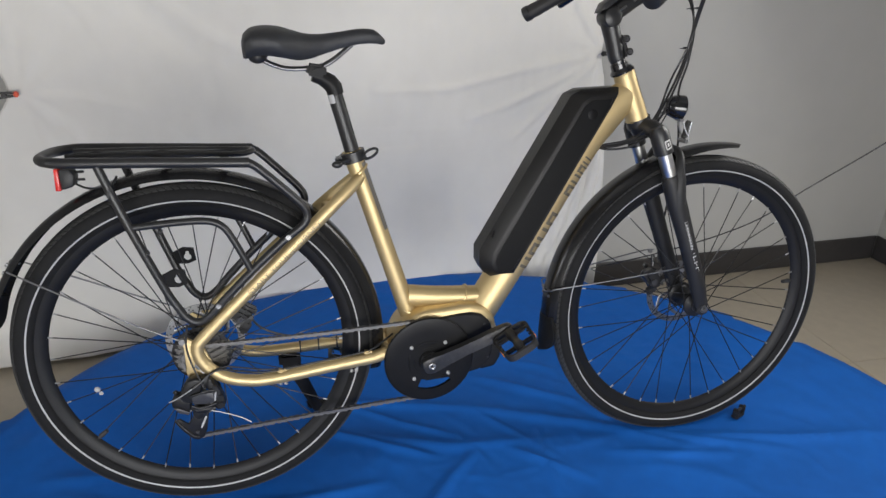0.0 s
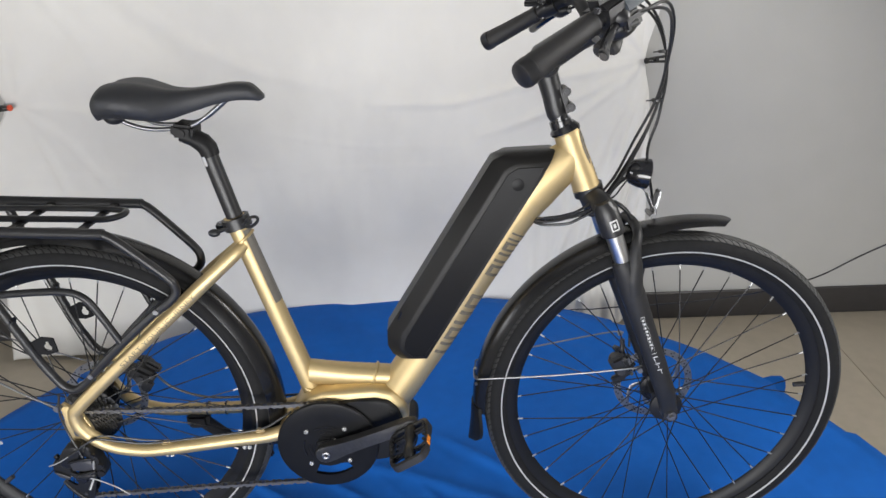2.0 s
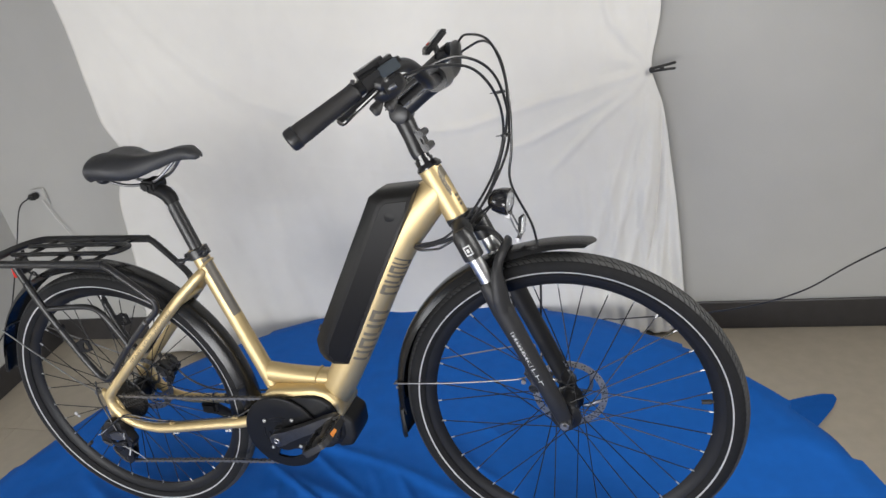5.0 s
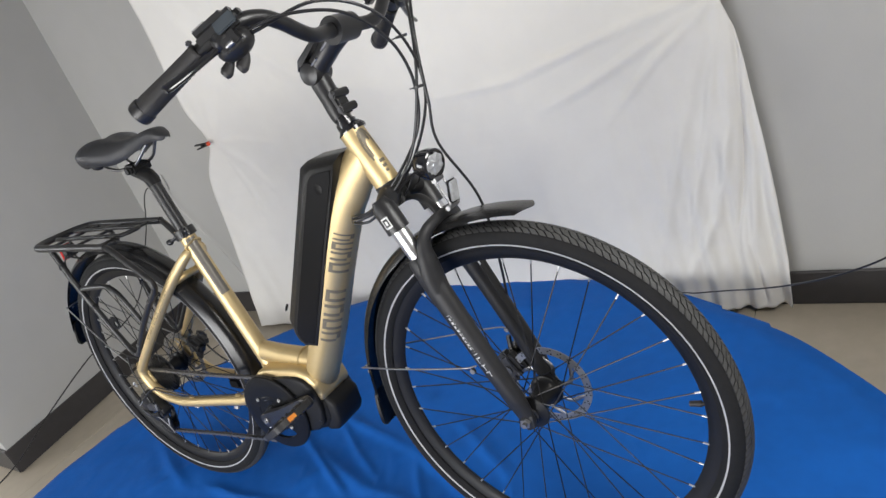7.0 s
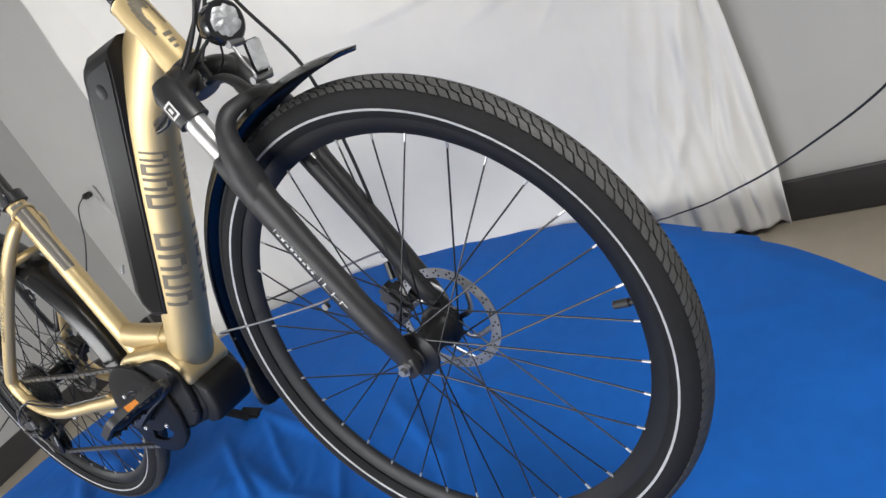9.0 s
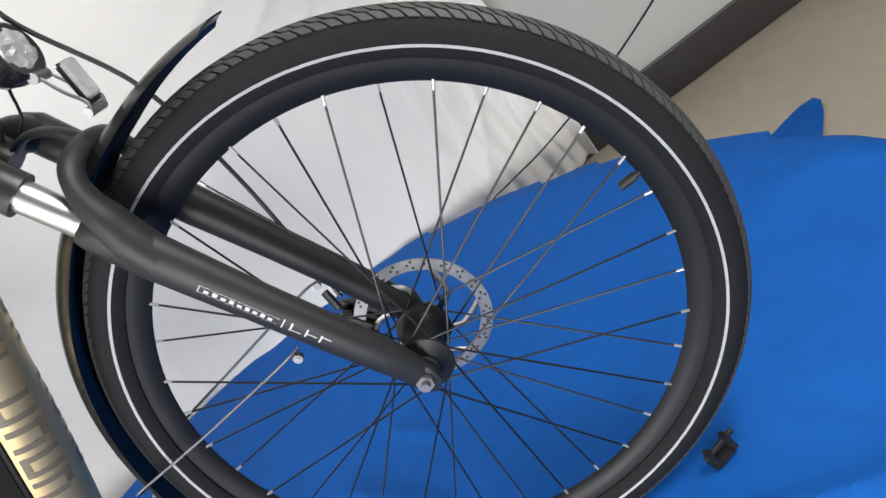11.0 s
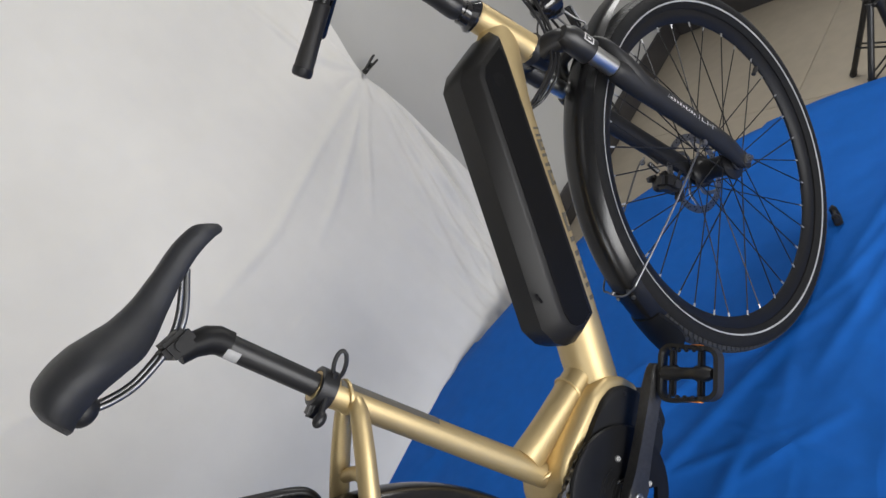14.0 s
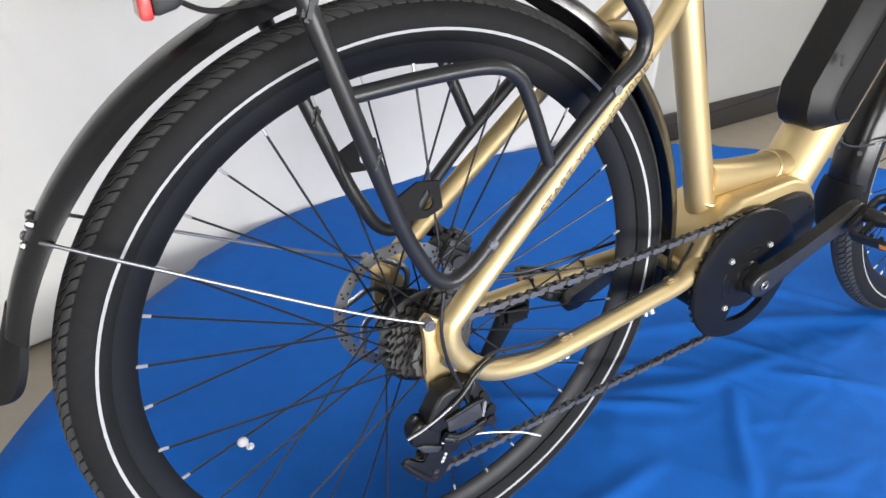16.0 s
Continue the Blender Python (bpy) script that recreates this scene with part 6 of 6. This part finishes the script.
for z in (0.928, 0.954):
    part("clamp_bolt", bolt_head(bmesh.new(), (0.916 - (z - 0.928) * 0.28, -0.019, z), (0, -1, 0), 0.0045, 0.002), MECH_GREY, stem)
# slots and a round bolt on the sides of the arm
for s in (-1, 1):
    for f0, f1 in ((0.18, 0.38), (0.56, 0.76)):
        a, b = Vector((0.872, s * 0.0195, 0.999)), Vector((0.962, s * 0.0195, 1.048))
        bm = tube([a.lerp(b, f0), a.lerp(b, f1)], [(0.0022, 0.0022)] * 2, 0, 8)
        part("slot", bm, ROTOR, stem, "bright slot in the arm's side")
    part("hinge_bolt", lathe(bmesh.new(), [(0.0, s * 0.0015), (0.0065, s * 0.0012), (0.0065, -s * 0.002)], (0.962, s * 0.0262, 1.048), 20, closed=False), ROTOR, stem, "round silver bolt")


def bar_half(s):
    return [(0.962, 0, 1.048), (0.964, s * 0.040, 1.047), (0.968, s * 0.075, 1.047), (0.970, s * 0.102, 1.057), (0.966, s * 0.132, 1.077), (0.961, s * 0.162, 1.089), (0.949, s * 0.196, 1.089), (0.918, s * 0.224, 1.076), (0.870, s * 0.254, 1.052), (0.806, s * 0.294, 1.020)]


bm = tube(bar_half(-1)[::-1][:-1] + bar_half(1), 0.0112, 6, 16)
bar = part("handlebar", bm, BLACK_SATIN, bike, "swept-back satin black handlebar")
bar.matrix_basis = stem.matrix_basis = pose(0.909, 0.004, 0.882, -1.2, -3.4) @ pose(-0.909, 0, -0.887)


def P(s, x, y, z):
    return Vector((x, s * y, z))


for s in (-1, 1):
    a, b = P(s, 0.903, 0.234, 1.069), P(s, 0.804, 0.295, 1.019)
    d = (b - a).normalized()
    g_ = Sweep([a, a + d * 0.004, a.lerp(b, 0.12), a.lerp(b, 0.5), a.lerp(b, 0.8), b - d * 0.003, b], [(0.0140, 0.0140), (0.0155, 0.0155), (0.0145, 0.0145), (0.0150, 0.0158), (0.0158, 0.0180), (0.0160, 0.0175), (0.0140, 0.0155)], 4)
    grip = part("grip", g_.build(bmesh.new(), 22), GRIP, bar, "black rubber grip")
    bm = bmesh.new()
    for k in range(22):
        f = 0.14 + 0.024 * k
        g_.patch(bm, f, f + 0.010, 20, 110, 0.0008, 1, 4)
    part("grip_rib", bm, GRIP, grip)["kind"] = "stuff"
    bm = Sweep([b - d * 0.014, b - d * 0.013, b - d * 0.002, b + d * 0.002, b + d * 0.004], [0.0170, 0.0182, 0.0182, 0.0165, 0.0120]).build(bmesh.new(), 22)
    part("end_cap", bm, BLACK_SATIN, grip, "black end collar")
    # brake lever and its clamp
    bm = tube([P(s, 0.935, 0.213, 1.083), P(s, 0.912, 0.229, 1.074)], 0.0170, 0, 18)
    tube([P(s, 0.928, 0.218, 1.078), P(s, 0.940, 0.222, 1.072), P(s, 0.944, 0.212, 1.070), P(s, 0.956, 0.198, 1.072)], [0.014, 0.0145, 0.012, 0.007], 4, 12, None, bm)
    lv = part("brake_lever_mount", bm, BLACK_SATIN, bar)
    bm = tube([P(s, 0.938, 0.222, 1.068), P(s, 0.926, 0.240, 1.059), P(s, 0.910, 0.272, 1.046), P(s, 0.900, 0.302, 1.036), P(s, 0.898, 0.308, 1.034)], [(0.006, 0.006), (0.006, 0.0045), (0.007, 0.0042), (0.008, 0.0045), (0.006, 0.004)], 5, 12)
    part("brake_lever", bm, BLACK_GLOSS, bar, "black brake lever blade")
# gear shifter with an indicator window, on the bike's right
bt = (Vector((0.870, -0.254, 1.052)) - Vector((0.955, -0.198, 1.090))).normalized()
bn = Vector((0, 0, 1)) - bt * bt.z
bn.normalize()
sm = Matrix.Translation((0.925, -0.216, 1.081)) @ Matrix((-bt, bn.cross(-bt), bn)).transposed().to_4x4()
bm = bmesh.new()
box(bm, (0.004, 0, 0.004), (0.074, 0.044, 0.036), 0.013, None, 4)
box(bm, (0.030, -0.004, 0.004), (0.040, 0.036, 0.026), 0.009, None, 3)
ball(bm, (0.014, 0.002, -0.024), 0.026, (1.15, 1.0, 0.75))
box(bm, (0.016, -0.020, -0.020), (0.034, 0.012, 0.022), 0.004)
bm.transform(sm)
shifter = part("gear_shifter", bm, BLACK_SATIN, bar, "black trigger shifter with an indicator window")
for k, (x0, z0) in enumerate(((-0.012, -0.040), (0.010, -0.048))):
    bm = tube([(x0 + 0.012, 0.004, -0.026), (x0 + 0.002, 0.006, z0 + 0.004), (x0 - 0.010, 0.006, z0 - 0.002), (x0 - 0.016, 0.006, z0 - 0.003)], [(0.006, 0.005), (0.007, 0.006), (0.011, 0.009), (0.008, 0.007)], 5, 12)
    bm.transform(sm)
    part("trigger", bm, GRIP, shifter, "rounded black thumb trigger")
bm = box(bmesh.new(), (0.026, -0.0215, 0.002), (0.034, 0.005, 0.018), 0.0015, pose(0, 0, 0, -18))
bm.transform(sm)
part("indicator_window", bm, SCREEN, shifter, "glossy grey indicator window")
for k in range(5):
    bm = box(bmesh.new(), (-0.016 + 0.0045 * k, -0.012, 0.0224), (0.003, 0.007, 0.0006))
    bm.transform(sm)
    part("print_bar", bm, STRIPE, shifter)
bm = box(bmesh.new(), (-0.031, -0.014, 0.014), (0.008, 0.010, 0.007), 0.002)
bm.transform(sm)
part("clamp_screw", bm, MECH_GREY, shifter)
bm = tube([P(-1, 0.950, 0.226, 1.062), P(-1, 0.962, 0.222, 1.066)], 0.0045, 0, 10)
part("barrel_adjuster", bm, STEEL, shifter)
# display on the other side
dm = Matrix.Translation((0.905, 0.205, 1.105)) @ pose(0, 0, 0, 0, -38, 28)
bm = box(bmesh.new(), (0, 0, 0), (0.066, 0.046, 0.012), 0.004)
bm.transform(dm)
disp = part("display", bm, BLACK_SATIN, bar, "small black handlebar display")
bm = box(bmesh.new(), (0.010, 0, 0.0066), (0.036, 0.036, 0.002), 0.0006)
bm.transform(dm)
part("screen", bm, SCREEN, disp, "dark glossy screen")
bm = bmesh.new()
for k in range(3):
    box(bm, (-0.021, -0.014 + 0.014 * k, 0.0066), (0.009, 0.010, 0.003), 0.001)
bm.transform(dm)
part("button", bm, GRIP, disp)
bm = box(bmesh.new(), (-0.010, 0.012, 0.0072), (0.008, 0.010, 0.002), 0.0006)
bm.transform(dm)
part("power_button", bm, RED, disp, "red power button")
bm = rod(bmesh.new(), (0.908, 0.206, 1.084), (0.902, 0.206, 1.108), 0.007, 10)
part("display_mount", bm, BLACK_SATIN, disp)

# --- cables from the bar down to the frame and fork ---
runs = [
    [(0.955, -0.200, 1.074), (1.010, -0.160, 1.078), (1.050, -0.090, 1.058), (1.068, -0.030, 1.000), (1.062, 0.0, 0.930), (1.030, 0.012, 0.860), (0.985, -0.018, 0.800), (0.935, -0.038, 0.762), (0.900, -0.034, 0.748), (0.866, -0.029, 0.744), (0.842, -0.010, 0.738)],
    [(0.968, -0.190, 1.070), (1.030, -0.120, 1.084), (1.068, -0.050, 1.050), (1.076, 0.0, 0.980), (1.062, 0.014, 0.900), (1.010, 0.000, 0.815), (0.950, -0.034, 0.758), (0.898, -0.036, 0.742), (0.864, -0.030, 0.738), (0.842, -0.010, 0.738)],
    [(0.954, 0.200, 1.073), (1.020, 0.150, 1.090), (1.066, 0.060, 1.060), (1.080, 0.012, 0.985), (1.070, 0.010, 0.900), (1.055, 0.020, 0.830), (1.078, 0.050, 0.72), (1.070, 0.062, 0.60), (1.050, 0.070, 0.48), (1.045, 0.062, 0.425)],
    [(0.962, 0.172, 1.094), (0.992, 0.140, 1.108), (1.050, 0.070, 1.090), (1.078, 0.020, 1.020), (1.066, 0.0, 0.93), (1.020, -0.010, 0.83), (0.960, -0.036, 0.766), (0.902, -0.035, 0.745), (0.866, -0.027, 0.742), (0.842, -0.010, 0.738)],
    [(1.020, 0.0, 0.800), (0.992, -0.014, 0.786), (0.960, -0.036, 0.760), (0.915, -0.040, 0.738), (0.895, -0.036, 0.733), (0.862, -0.030, 0.733), (0.842, -0.010, 0.738)],
]
for run in runs:
    part("control_cable", tube(run, 0.0025, 8, 8), CABLE, bar, "thin black control cable")
for c in ((1.070, -0.004, 1.004), (1.064, 0.006, 0.925)):
    bm = bmesh.new()
    lathe(bm, [(0.008, -0.002), (0.0095, -0.002), (0.0095, 0.002), (0.008, 0.002)], c, 14, axis="z")
    box(bm, (c[0] - 0.012, c[1], c[2]), (0.012, 0.002, 0.002))
    part("cable_tie", bm, CABLE, bar)
# brake hoses along the frame
for run in ([(0.40, 0.052, 0.335), (0.30, 0.062, 0.326), (0.20, 0.070, 0.322), (0.13, 0.076, 0.345), (0.10, 0.072, 0.385), (0.085, 0.068, 0.41)],):
    part("control_cable", tube(run, 0.0025, 6, 8), CABLE, bike, "thin black control cable")

for x, y, z in ((0.205, 0.0605, 0.3010), (0.245, 0.0575, 0.3035), (0.285, 0.0545, 0.3065)):
    bm = lathe(bmesh.new(), [(0.0132, -0.0015), (0.0146, -0.0013), (0.0146, 0.0013), (0.0132, 0.0015)], (x, y, z), 20, axis="x")
    box(bm, (x, y - 0.006, z + 0.0150), (0.004, 0.005, 0.005), 0.001)
    part("cable_tie", bm, CABLE, bike)

# small bracket lying on the cloth beside the front wheel
root = new("loose_bracket")
root.matrix_basis = pose(1.300, -0.034, 0.006, 0, 0, 25) @ Matrix.Diagonal((0.78, 0.78, 0.78, 1))
bm = box(bmesh.new(), (0, 0, 0.006), (0.050, 0.022, 0.010), 0.003)
part("base", bm, BLACK_MATT, root)
bm = bmesh.new()
for x in (-0.018, 0.018):
    box(bm, (x, 0, 0.022), (0.010, 0.020, 0.032), 0.003)
part("jaw", bm, BLACK_MATT, root)
bm = rod(bmesh.new(), (-0.028, 0, 0.028), (0.034, 0, 0.028), 0.005, 10)
part("screw", bm, BLACK_SATIN, root)
tagged(root, "small black clamp lying on the blue cloth by the wheel", "clamp")

# no piece lies deeper than thing, part, sub-part
def lift(ob):
    ob.matrix_basis = ob.parent.matrix_basis @ ob.matrix_basis
    ob.parent = ob.parent.parent


for ob in [c for c in bar.children if c.children]:
    lift(ob)
for ob in [c for a in bike.children for b in a.children for c in b.children]:
    lift(ob)

# ---- floor tiles ----
floor = link_mesh("floor", prism(bmesh.new(), [(XW - 0.2, YS - 0.2), (XE + 0.2, YS - 0.2), (XE + 0.2, 1.4), (XW - 0.2, 1.4)], FLOOR - 0.1, FLOOR - 0.0015), GROUT, smooth=False)
tagged(floor, "large beige-grey glazed tiles with thin dark joints", "floor", kind="structure")
SZT = 0.80
mesh = None
x = 1.28 - 6 * SZT
while x < XE:
    y = 0.37 - 4 * SZT
    while y < 1.1:
        if mesh is None:
            bm = box(bmesh.new(), (0, 0, -0.0035), (SZT - 0.002, SZT - 0.002, 0.007), 0.001, segs=1)
            ob = part("floor_tile", bm, TILE, floor, smooth=False)
            mesh = ob.data
        else:
            ob = new("floor_tile", mesh)
            ob.parent = floor
        ob.location = (x + SZT / 2, y + SZT / 2, FLOOR + 0.002)
        y += SZT
    x += SZT
